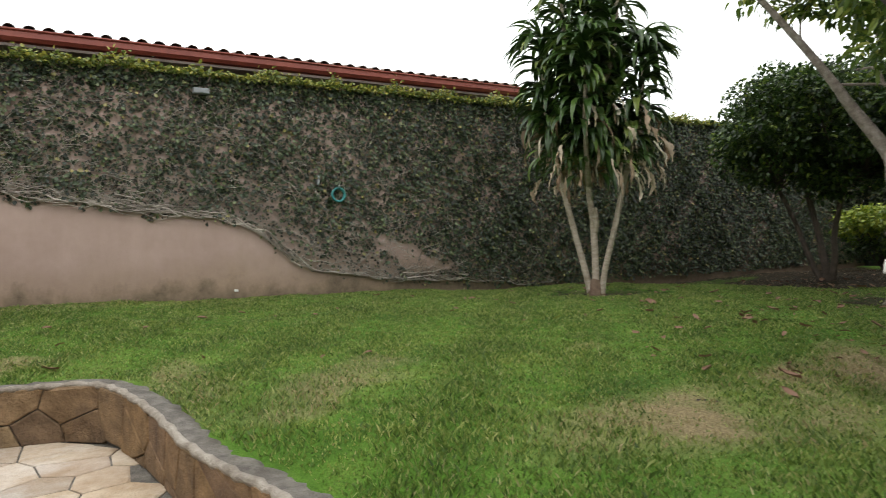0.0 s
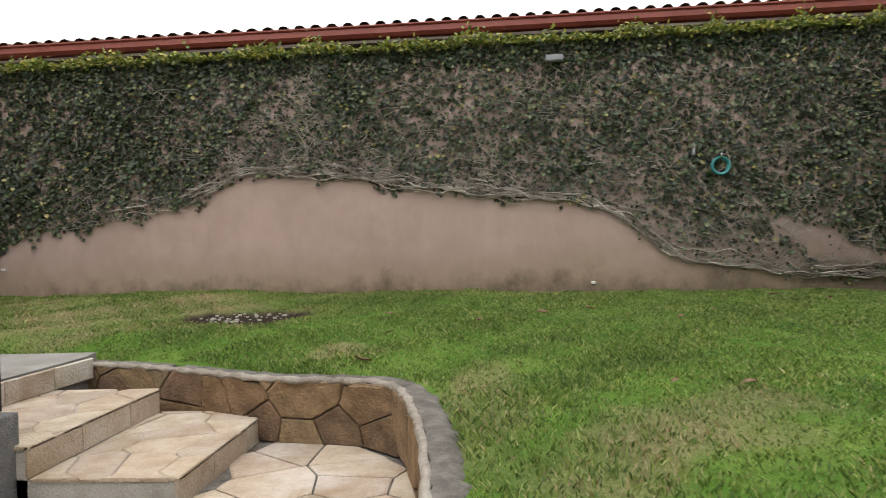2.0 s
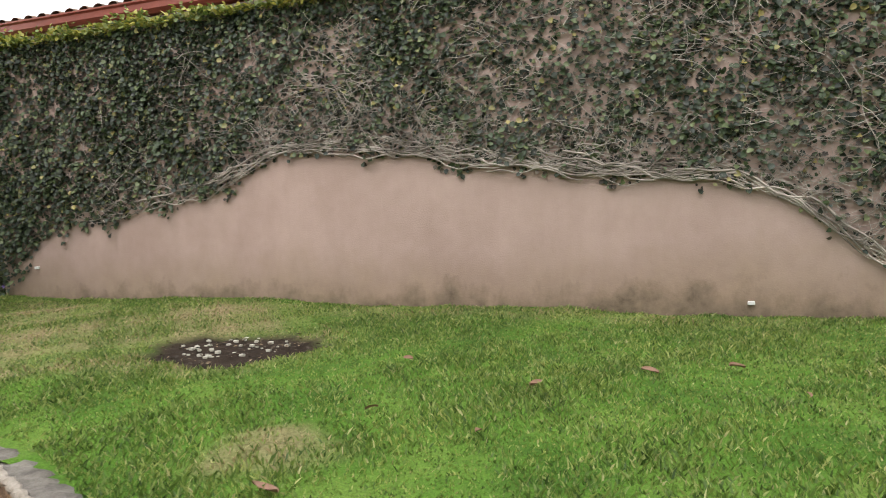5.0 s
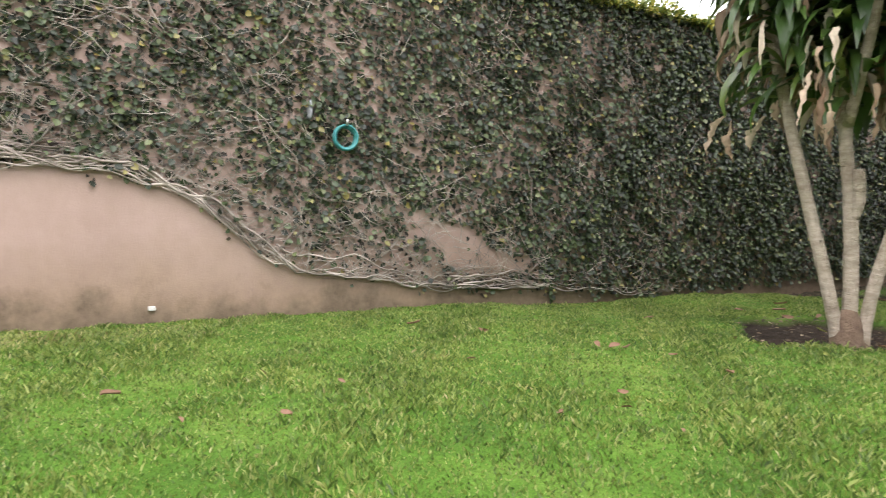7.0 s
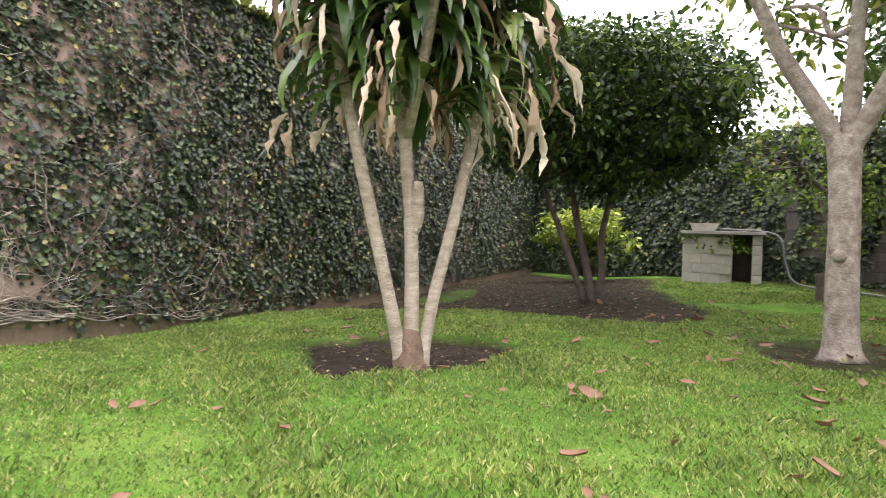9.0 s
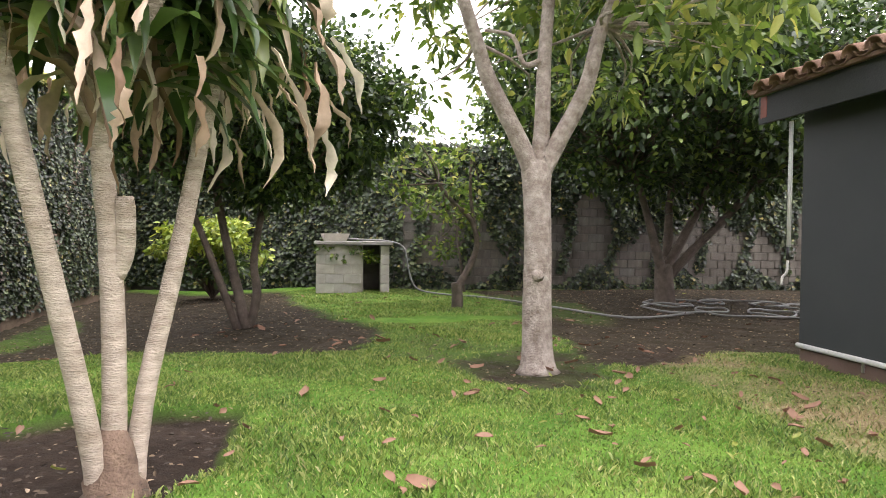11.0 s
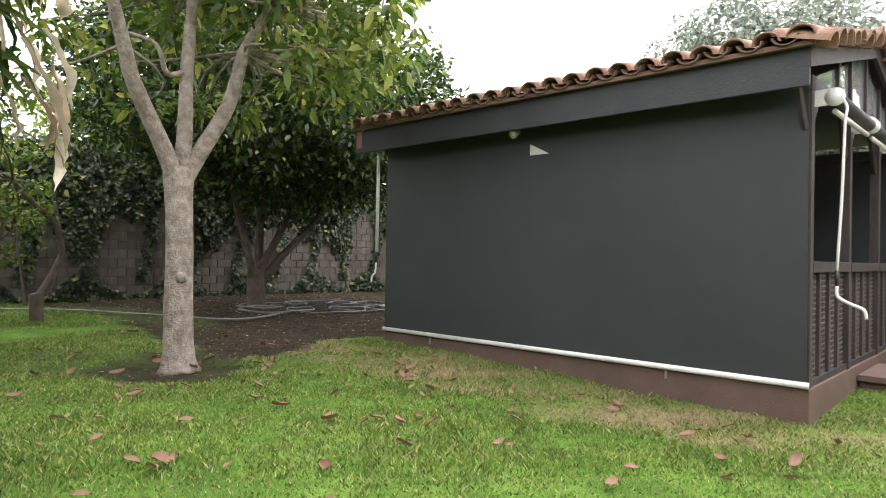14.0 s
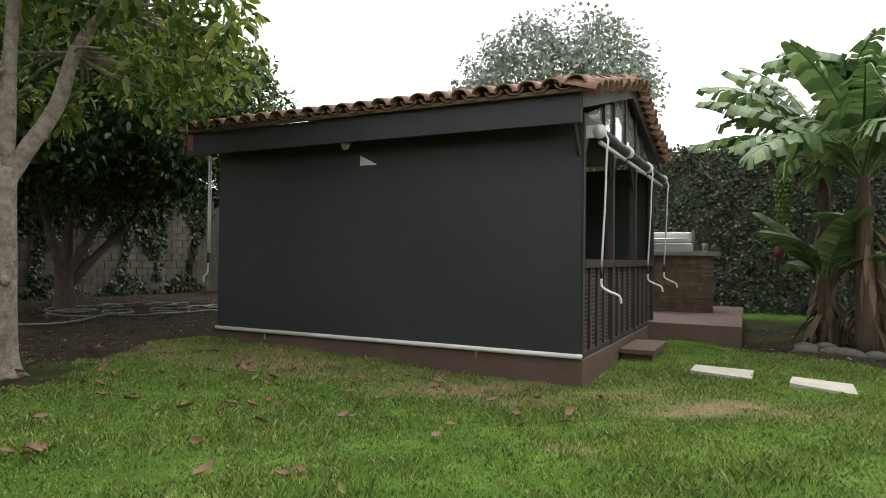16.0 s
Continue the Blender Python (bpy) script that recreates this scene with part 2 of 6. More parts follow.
M_ROUGHGREY = surface("rough_grey_plinth", (0.16, 0.16, 0.155), (0.27, 0.265, 0.26), 12, 90, 0.95, bump=1.0)
M_GUTTER = surface("red_brown_metal", (0.22, 0.045, 0.03), (0.30, 0.07, 0.045), 3, 40, 0.5, bump=0.1)
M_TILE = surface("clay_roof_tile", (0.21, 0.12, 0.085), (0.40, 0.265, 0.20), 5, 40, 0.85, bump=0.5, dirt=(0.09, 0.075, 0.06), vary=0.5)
M_TILEDARK = surface("dark_clay_tile", (0.13, 0.08, 0.06), (0.26, 0.16, 0.11), 4, 40, 0.9, bump=0.5, dirt=(0.07, 0.06, 0.05), vary=0.4)
M_NEIGHBOUR = surface("grey_brown_render", (0.16, 0.125, 0.105), (0.24, 0.19, 0.165), 2, 60, 0.9, bump=0.3)
M_SCREEN = surface("charcoal_screen_fabric", (0.035, 0.040, 0.042), (0.049, 0.054, 0.056), 0.7, 300, 0.5, bump=0.12, spec=0.35)
M_DARKWOOD = surface("dark_stained_wood", (0.030, 0.024, 0.024), (0.060, 0.047, 0.045), 3, 50, 0.6, bump=0.3, stretch=(6, 6, 1))
M_FASCIA = surface("dark_painted_fascia", (0.028, 0.030, 0.034), (0.042, 0.043, 0.047), 2, 60, 0.6, bump=0.2)
M_BROWN = surface("brown_painted_concrete", (0.115, 0.070, 0.055), (0.165, 0.105, 0.085), 2.5, 60, 0.7, bump=0.3, dirt=(0.10, 0.07, 0.055))
M_WHITE = surface("white_enamel", (0.72, 0.71, 0.69), (0.80, 0.79, 0.77), 4, 60, 0.4, bump=0.05)
M_GREYPLASTIC = surface("grey_plastic", (0.19, 0.20, 0.21), (0.25, 0.26, 0.27), 3, 80, 0.5, bump=0.1)
M_DARK = surface("black_plastic", (0.012, 0.012, 0.013), (0.022, 0.022, 0.023), 4, 50, 0.5, bump=0.1)
M_TEAL = surface("teal_hose", (0.03, 0.20, 0.21), (0.05, 0.28, 0.28), 9, 60, 0.4, bump=0.1)
M_HOSE = surface("dull_grey_hose", (0.13, 0.13, 0.125), (0.22, 0.22, 0.21), 7, 60, 0.55, bump=0.1)
M_STEEL = surface("brushed_steel", (0.55, 0.55, 0.54), (0.68, 0.68, 0.67), 6, 90, 0.3, 0.9, bump=0.05)
M_SLATE = surface("stacked_slate", (0.10, 0.07, 0.05), (0.22, 0.165, 0.115), 5, 50, 0.85, bump=0.6, vary=0.5)
M_FRUIT = surface("green_fruit", (0.10, 0.20, 0.03), (0.17, 0.28, 0.05), 6, 50, 0.5, bump=0.1)
M_BLOSSOM = surface("purple_red_bracts", (0.10, 0.02, 0.03), (0.19, 0.04, 0.05), 6, 50, 0.5, bump=0.2)
M_MESHBROWN = surface("brown_mesh", (0.10, 0.08, 0.072), (0.16, 0.13, 0.12), 6, 60, 0.8, bump=0.1)
M_PURPLE = surface("purple_petals", (0.22, 0.12, 0.42), (0.32, 0.2, 0.55), 9, 60, 0.6, bump=0.0)


def glass_material():
    m, n, l, b = nodes_of("window_glass")
    b.inputs["Base Color"].default_value = (0.75, 0.8, 0.8, 1)
    b.inputs["Roughness"].default_value = 0.03
    b.inputs["Transmission Weight"].default_value = 0.85
    return m


M_GLASS = glass_material()

# ---- mesh helpers ----
class Geo:
    """Collects vertices and faces of one mesh."""
    def __init__(self):
        self.v, self.f = [], []

    def add(self, verts, faces):
        o = len(self.v)
        self.v += [tuple(p) for p in verts]
        self.f += [tuple(i + o for i in q) for q in faces]
        return self

    def box(self, x0, y0, z0, x1, y1, z1, bevel=0.0):
        bm = bmesh.new()
        bmesh.ops.create_cube(bm, size=1)
        for v in bm.verts:
            v.co = Vector(((x0 + x1) / 2 + v.co.x * (x1 - x0), (y0 + y1) / 2 + v.co.y * (y1 - y0), (z0 + z1) / 2 + v.co.z * (z1 - z0)))
        if bevel:
            bmesh.ops.bevel(bm, geom=bm.edges[:], offset=bevel, segments=2, affect="EDGES", profile=0.6)
        bm.verts.index_update()
        self.add([v.co[:] for v in bm.verts], [[v.index for v in f.verts] for f in bm.faces])
        bm.free()
        return self

    def tube(self, pts, radii, sides=8, cap=True):
        pts = [Vector(p) for p in pts]
        if isinstance(radii, (int, float)):
            radii = [radii] * len(pts)
        o, ref = len(self.v), None
        for i, p in enumerate(pts):
            d = (pts[min(i + 1, len(pts) - 1)] - pts[max(i - 1, 0)])
            d = d.normalized() if d.length > 1e-9 else Vector((0, 0, 1))
            if ref is None:
                ref = d.orthogonal().normalized()
            ref = (ref - d * ref.dot(d)).normalized()
            side = d.cross(ref)
            for k in range(sides):
                a = 2 * math.pi * k / sides
                self.v.append(tuple(p + (ref * math.cos(a) + side * math.sin(a)) * radii[i]))
        for i in range(len(pts) - 1):
            for k in range(sides):
                a, b = o + i * sides + k, o + i * sides + (k + 1) % sides
                self.f.append((a, b, b + sides, a + sides))
        if cap:
            self.f.append(tuple(o + k for k in reversed(range(sides))))
            self.f.append(tuple(o + (len(pts) - 1) * sides + k for k in range(sides)))
        return self

    def ob(self, name, mat, parent=None, label="", smooth=False):
        me = bpy.data.meshes.new(name)
        me.from_pydata(self.v, [], self.f)
        me.materials.append(mat)
        if smooth:
            me.polygons.foreach_set("use_smooth", [True] * len(me.polygons))
        me.update()
        o = new(name, me)
        o.parent = parent
        if label:
            tagged(o, label)
        return o


def array_mesh(name, verts, quads, mat, parent=None, label=""):
    """Mesh from numpy arrays: verts (n, 3), faces (m, k)."""
    me = bpy.data.meshes.new(name)
    k = quads.shape[1]
    me.vertices.add(len(verts))
    me.vertices.foreach_set("co", verts.astype(np.float32).ravel())
    me.loops.add(quads.size)
    me.loops.foreach_set("vertex_index", quads.astype(np.int32).ravel())
    me.polygons.add(len(quads))
    me.polygons.foreach_set("loop_start", np.arange(0, quads.size, k, dtype=np.int32))
    me.update(calc_edges=True)
    me.materials.append(mat)
    o = new(name, me)
    o.parent = parent
    if label:
        tagged(o, label)
    return o


RNG = np.random.default_rng(7)


def unit(a):
    return a / np.maximum(np.linalg.norm(a, axis=1, keepdims=True), 1e-6)


def leaves(name, pos, tip, normal, length, width, mat, parent=None, label="", fold=0.2, droop=0.0):
    """Many folded leaves, each six corners and two quads."""
    n = len(pos)
    t = unit(tip)
    nr = unit(normal - t * (normal * t).sum(1, keepdims=True))
    s = np.cross(t, nr)
    L, W = np.asarray(length).reshape(-1, 1) * np.ones((n, 1)), np.asarray(width).reshape(-1, 1) * np.ones((n, 1))
    dn = np.array([[0, 0, -1.0]])
    up = nr * W * fold
    v = np.stack([pos, pos + t * L * 0.3 + s * W * 0.5 + up, pos + t * L * 0.7 + s * W * 0.42 + up + dn * L * droop * 0.45, pos + t * L + dn * L * droop,
                  pos + t * L * 0.7 - s * W * 0.42 + up + dn * L * droop * 0.45, pos + t * L * 0.3 - s * W * 0.5 + up], 1).reshape(-1, 3)
    b = (np.arange(n) * 6)[:, None]
    q = np.concatenate([b + np.array([[0, 1, 2, 3]]), b + np.array([[3, 4, 5, 0]])], 0)
    return array_mesh(name, v, q, mat, parent, label)


def thing(name, label, category, x=0, y=0, z=0, rz=0, group="", kind=""):
    e = new(name)
    e.matrix_basis = pose(x, y, z, 0, 0, rz)
    return tagged(e, label, category, group, kind)


# ---- lie of the land ----
SPOTS = [(-8, 0, 0.24), (-4, 0, 0.22), (-0.7, 0, 0.13), (1.9, 0, 0.04), (3.8, 0, 0.0), (7.2, 0, -0.14), (12, 0, -0.26), (19, 0, -0.25), (-2.4, -2.1, 0.02), (2, -2.4, 0.0),
         (6.5, -3.25, 0.0), (-0.3, -5, -0.13), (1.5, -6.3, -0.07), (9, -6.4, -0.07), (16.6, -5.5, 0.0), (13.9, -6.8, 0.0), (13.5, -10.5, 0.06), (3.9, -8.7, -0.19), (3, -12, -0.12), (9, -9, -0.05), (-8, -3, 0.0), (1, -14, -0.12)]
SP = np.array(SPOTS)


PATIO_Z, TOP_Z, TERRACE_Z = -0.57, -0.12, -0.06
RIM = [(-3.05, -3.98), (-2.3, -4.21), (-1.24, -4.72), (-0.72, -4.83), (-0.38, -4.94), (-0.20, -5.18), (-0.07, -5.6), (0.02, -6.0), (0.08, -6.4), (0.13, -6.8), (0.23, -7.2), (0.40, -7.7), (0.54, -8.3), (0.64, -9.0), (0.62, -9.8), (0.48, -11.0), (0.1, -12.8), (-1.2, -14.0)]


def rim_top(y):
    """Height of the low wall's top, which falls gently to the south."""
    return TOP_Z - 0.12 * min(max((-5.4 - y) / 2.6, 0.0), 1.0)


def smooth_path(pts, k=6):
    out = []
    for i in range(len(pts) - 1):
        p = [Vector(pts[min(max(j, 0), len(pts) - 1)]) for j in (i - 1, i, i + 1, i + 2)]
        for s in range(k):
            t = s / k
            out.append(0.5 * ((2 * p[1]) + (p[2] - p[0]) * t + (2 * p[0] - 5 * p[1] + 4 * p[2] - p[3]) * t * t + (3 * p[1] - p[0] - 3 * p[2] + p[3]) * t ** 3))
    return out + [Vector(pts[-1])]


RIMS = smooth_path(RIM)
EDGE = [(p.x, p.y) for p in RIMS[::2]] + [(-8 + 0.25 * i, -3.8) for i in range(21)]


def land(x, y):
    x, y = np.asarray(x, float), np.asarray(y, float)
    d2 = (x[..., None] - SP[:, 0]) ** 2 + (y[..., None] - SP[:, 1]) ** 2 + 0.6
    w = 1 / d2 ** 1.6
    z = (w * SP[:, 2]).sum(-1) / w.sum(-1)
    near = np.full(x.shape, 1e9)
    for ex, ey in EDGE:
        near = np.minimum(near, (x - ex) ** 2 + (y - ey) ** 2)
    k = np.exp(-near / 0.16)
    return z * (1 - k) - (0.145 + 0.12 * np.clip((-5.4 - y) / 2.6, 0, 1)) * k


def land1(x, y):
    return float(land(np.array([x]), np.array([y]))[0])


SUNK = [(p.x, p.y) for p in RIMS] + [(-7.9, -14.0), (-7.9, -4.02)]


def inside(x, y, poly):
    x, y = np.asarray(x), np.asarray(y)
    r = np.zeros(x.shape, bool)
    for (ax, ay), (bx, by) in zip(poly, poly[1:] + poly[:1]):
        if ay != by:
            r ^= ((ay > y) != (by > y)) & (x < (bx - ax) * (y - ay) / (by - ay) + ax)
    return r


def blob(x, y, cx, cy, rx, ry, seed=0.0):
    """1 inside an uneven round patch, falling to 0 past its edge."""
    a = np.arctan2(y - cy, x - cx)
    r = np.sqrt(((x - cx) / rx) ** 2 + ((y - cy) / ry) ** 2)
    r = r * (1 + 0.10 * np.sin(3 * a + seed) + 0.07 * np.sin(5 * a + 2 * seed) + 0.04 * np.sin(11 * a + seed))
    return np.clip((1.12 - r) / 0.24, 0, 1)


def wob(x, y, s=1.0):
    return np.sin(x * 2.1 * s + 1.3) * np.sin(y * 1.7 * s + 0.4) + 0.6 * np.sin(x * 4.7 * s - y * 3.9 * s) + 0.4 * np.sin(x * 9.1 * s + y * 7.7 * s)


def patch(x, y, poly, soft=0.16):
    """1 inside a bed with that outline, 0 outside, with a ragged soft edge."""
    x, y = np.asarray(x, float), np.asarray(y, float)
    near = np.full(x.shape, 1e9)
    for (ax, ay), (bx, by) in zip(poly, poly[1:] + poly[:1]):
        ex, ey = bx - ax, by - ay
        t = np.clip(((x - ax) * ex + (y - ay) * ey) / (ex * ex + ey * ey), 0, 1)
        near = np.minimum(near, (x - ax - t * ex) ** 2 + (y - ay - t * ey) ** 2)
    d = np.sqrt(near) * np.where(inside(x, y, poly), 1, -1) + 0.07 * wob(x, y, 1.9) + 0.05 * wob(y + 4, x, 3.7)
    return np.clip(0.5 + d / (2 * soft), 0, 1)


ORCHARD = [(8.75, -7.3), (9.3, -7.0), (10.3, -7.2), (12.0, -7.4), (14.0, -7.9), (17.3, -7.7), (17.3, -18.4), (9.0, -18.4), (9.15, -9.7), (9.45, -8.9), (9.1, -8.0)]
BED = [(8.3, 0.2), (20.4, 0.2), (17.2, -3.9), (15.1, -4.1), (13.1, -4.6), (11.8, -5.2), (10.6, -5.1), (10.05, -4.4), (10.2, -3.4), (10.9, -2.3), (10.8, -1.2), (9.6, -0.35)]
TREE_BED = [(10.3, -6.8), (9.5, -5.6), (8.6, -5.6), (8.05, -6.0), (8.1, -6.5), (8.6, -6.9), (9.3, -7.3)]
TREE_LINK = [(10.7, -4.9), (9.4, -5.4), (9.3, -6.2), (10.2, -6.5), (11.1, -5.7)]
PIT = (6.98, -2.98, 0.95, 0.86)


def soil_at(x, y):
    s = np.maximum.reduce([np.clip(blob(x, y, *PIT, 1) * 2.2 - 0.6, 0, 1), 1.15 * blob(x, y, -2.38, -2.08, 0.74, 0.62, 2), 0.97 * patch(x, y, BED), 0.97 * patch(x, y, ORCHARD), 0.86 * patch(x, y, TREE_BED), 0.5 * patch(x, y, TREE_LINK, 0.3),
                           0.9 * blob(x, y, 0.9, -14.6, 2.3, 3.0, 6)])
    green = 0.3 * blob(x, y, 13.9, -8.4, 2.2, 0.6, 3) + 0.5 * blob(x, y, 13.0, -0.7, 1.3, 0.35, 2)
    return np.clip(s * (1 - green) + 0.10 * wob(x, y, 1.7) * (s > 0.05) * (s < 0.95), 0, 1)


def dry_at(x, y):
    s = np.maximum.reduce([0.85 * blob(x, y, 6.6, -8.15, 4.1, 0.72, 1), 0.75 * blob(x, y, -4.6, -2.0, 3.0, 1.6, 3), 0.28 * blob(x, y, 3.3, -8.9, 0.8, 0.8, 4), 0.55 * blob(x, y, 9.2, -8.1, 0.8, 0.9, 9),
                           0.45 * blob(x, y, 0.3, -5.6, 0.25, 1.2, 5), 0.5 * blob(x, y, -1.0, -0.35, 3.0, 0.35, 6), 0.55 * blob(x, y, 1.19, -6.27, 0.50, 0.40, 0),
                           0.55 * blob(x, y, 1.68, -5.85, 0.35, 0.30, 1),
                           0.55 * blob(x, y, 0.73, -6.67, 0.40, 0.35, 2),
                           0.22 * blob(x, y, 2.93, -8.88, 0.50, 0.50, 3),
                           0.55 * blob(x, y, -2.40, -1.37, 0.60, 0.30, 4),
                           0.55 * blob(x, y, -0.84, -3.93, 0.35, 0.30, 5),
                           0.55 * blob(x, y, 5.50, -7.43, 0.35, 0.16, 6),
                           0.55 * blob(x, y, 3.57, -6.28, 0.20, 0.12, 7),
                           0.55 * blob(x, y, 3.05, -8.52, 0.50, 0.35, 8)])
    return np.clip(s * (0.75 + 0.35 * wob(x, y, 1.3)) + 0.03 * wob(x, y, 0.6), 0, 1)


def build_ground():
    xs = np.concatenate([[-600, -200, -80, -40, -20, -14], np.arange(-10, 21.01, 0.075), [22, 26, 34, 60, 150, 600]])
    ys = np.concatenate([[-600, -200, -80, -40, -26, -21], np.arange(-19, 1.01, 0.075), [3, 6, 12, 30, 100, 600]])
    X, Y = np.meshgrid(xs, ys)
    rough = 0.010 * wob(X, Y, 2.0) + 0.006 * np.sin(X * 31) * np.sin(Y * 27)
    S = soil_at(X, Y)
    Z = land(X, Y) + rough - 0.035 * S - 0.06 * np.clip(blob(X, Y, *PIT, 1) * 2.2 - 0.6, 0, 1) + 0.012 * S * (np.sin(X * 23 + 3 * np.sin(Y * 17)) * np.sin(Y * 29))
    V = np.stack([X, Y, Z], -1).reshape(-1, 3)
    nx, ny = len(xs), len(ys)
    i = (np.arange(ny - 1)[:, None] * nx + np.arange(nx - 1)[None]).ravel()
    Q = np.stack([i, i + 1, i + nx + 1, i + nx], 1)
    c = V[Q].mean(1)
    Q = Q[~inside(c[:, 0], c[:, 1], SUNK)]
    o = array_mesh("ground", V, Q, M_GROUND)
    ca = o.data.color_attributes.new("soil", "FLOAT_COLOR", "POINT")
    cols = np.stack([S.ravel(), dry_at(X, Y).ravel(), 0 * S.ravel(), np.ones(S.size)], 1)
    ca.data.foreach_set("color", cols.astype(np.float32).ravel())
    o.data.polygons.foreach_set("use_smooth", [True] * len(o.data.polygons))
    return tagged(o, "mown green lawn with bare dark soil under trees", "lawn", kind="structure")


def build_grass(name, label, count, region, hmin, hmax, mat, want_dry):
    x0, x1, y0, y1 = region
    x, y = RNG.uniform(x0, x1, count), RNG.uniform(y0, y1, count)
    keep = RNG.random(count) > soil_at(x, y) * 1.5
    d = dry_at(x, y)
    keep &= (RNG.random(count) < d * 1.1) if want_dry else (RNG.random(count) > d * 0.95)
    keep &= ~inside(x, y, SUNK_OUT) & (y < -0.01) & ~inside(x, y, PAVED1) & ~inside(x, y, PAVED2)
    c, s = math.cos(radians(-4.84)), math.sin(radians(-4.84))
    lx, ly = (x - 3.87) * c + (y + 8.74) * s, -(x - 3.87) * s + (y + 8.74) * c
    keep &= ~((lx > -0.01) & (lx < 5) & (ly < 0.0) & (ly > -4.4))
    x, y = x[keep], y[keep]
    n = len(x)
    z = land(x, y) + 0.010 * wob(x, y, 2.0) - 0.035 * soil_at(x, y) - 0.004
    lush = 0.75 + 0.3 * np.clip(wob(x, y, 1.1), -1, 1)
    h = RNG.uniform(hmin, hmax, n) * lush * (1 + 0.5 * (RNG.random(n) < 0.06))
    a = RNG.uniform(0, 2 * np.pi, n)
    lean = RNG.uniform(0.2, 1.1, n) * h
    w = RNG.uniform(0.003, 0.0062, n)
    dx, dy = np.cos(a), np.sin(a)
    b = RNG.uniform(0, 2 * np.pi, n)
    px, py = np.cos(b) * w, np.sin(b) * w
    v = np.stack([np.stack([x - px, y - py, z], 1), np.stack([x + px, y + py, z], 1), np.stack([x + dx * lean * 0.4 + px * 0.8, y + dy * lean * 0.4 + py * 0.8, z + h * 0.65], 1), np.stack([x + dx * lean, y + dy * lean, z + h], 1)], 1).reshape(-1, 3)
    q = (np.arange(n) * 4)[:, None] + np.array([[0, 1, 2, 3]])
    return tagged(array_mesh(name, v, q, mat), label, "grass", kind="stuff")


PAVED1 = [(2.89, -9.86), (2.84, -10.3), (2.24, -10.16), (2.29, -9.6)]
PAVED2 = [(1.97, -9.42), (1.9, -9.84), (1.40, -9.62), (1.46, -9.05)]
SUNK_OUT = [(p.x + 0.12, p.y + 0.10) for p in RIMS] + [(-7.9, -14.0), (-7.9, -3.85)]


def slab(poly, z0, z1, name, mat, parent=None, label=""):
    g = Geo()
    n = len(poly)
    g.add([(x, y, z0) for x, y in poly] + [(x, y, z1) for x, y in poly], [tuple(range(n, 2 * n)), tuple(reversed(range(n)))] + [(i, (i + 1) % n, n + (i + 1) % n, n + i) for i in range(n)])
    return g.ob(name, mat, parent, label)


def cells(w, h, cw, ch, jit, gap, seed):
    """Irregular crazy-paving polygons that fill a w x h sheet: the nearest-point cells of a jittered grid."""
    rnd = random.Random(seed)
    nx, ny = max(1, round(w / cw)), max(1, round(h / ch))
    cw, ch = w / nx, h / ny
    rows = range(-2, ny + 2) if ny > 1 else range(1)
    seeds = {(i, j): ((i + 0.5 + (0.35 if j % 2 else 0) + rnd.uniform(-jit, jit)) * cw, (j + 0.5 + rnd.uniform(-jit, jit)) * ch) for i in range(-2, nx + 2) for j in rows}
    out = []
    for (i, j), (px, py) in seeds.items():
        poly = [(0, 0), (w, 0), (w, h), (0, h)]
        for di in range(-2, 3):
            for dj in range(-2, 3):
                q = seeds.get((i + di, j + dj))
                if q is None or (di == 0 and dj == 0):
                    continue
                mx, my, vx, vy = (px + q[0]) / 2, (py + q[1]) / 2, q[0] - px, q[1] - py
                k = gap / 2 / math.hypot(vx, vy)
                side = [(x - mx) * vx + (y - my) * vy + k * (vx * vx + vy * vy) for x, y in poly]
                cut = []
                for a in range(len(poly)):
                    b = (a + 1) % len(poly)
                    if side[a] <= 0:
                        cut.append(poly[a])
                    if side[a] * side[b] < 0:
                        f = side[a] / (side[a] - side[b])
                        cut.append((poly[a][0] + (poly[b][0] - poly[a][0]) * f, poly[a][1] + (poly[b][1] - poly[a][1]) * f))
                poly = cut
                if len(poly) < 3:
                    break
            if len(poly) < 3:
                break
        if len(poly) < 3:
            continue
        area = abs(sum(a[0] * b[1] - a[1] * b[0] for a, b in zip(poly, poly[1:] + poly[:1]))) / 2
        if area > 0.04 * cw * ch:
            out.append(poly)
    return out


def stone_piece(poly, place, thick, mat, parent, name="stone"):
    """One stone: a polygon with bevelled rim; place(x, y, h) gives its spot in space."""
    n = len(poly)
    cx, cy = sum(p[0] for p in poly) / n, sum(p[1] for p in poly) / n
    rings = [(1.0, 0.0), (1.0, thick * 0.7), (0.93, thick)]
    g = Geo()
    g.v = [tuple(place(cx + (x - cx) * k, cy + (y - cy) * k, h)) for k, h in rings for x, y in poly]
    g.f = [(r * n + i, r * n + (i + 1) % n, (r + 1) * n + (i + 1) % n, (r + 1) * n + i) for r in range(2) for i in range(n)] + [tuple(2 * n + i for i in range(n))]
    return g.ob(name, mat, parent)


# ---- large structure ----
build_ground()

WALL_H = 3.62


def wall_box(name, label, a, b, z0, z1, thick, mat, back=1):
    """Upright wall from a to b, its seen face on that line and its thickness to the left of it (back=1) or right."""
    d = (Vector(b) - Vector(a)).normalized()
    nrm = Vector((-d.y, d.x)) * back * thick
    poly = [a, b, (b[0] + nrm.x, b[1] + nrm.y), (a[0] + nrm.x, a[1] + nrm.y)]
    if back < 0:
        poly.reverse()
    return tagged(slab([tuple(p) for p in poly], z0, z1, name, mat), label, "wall", kind="structure")


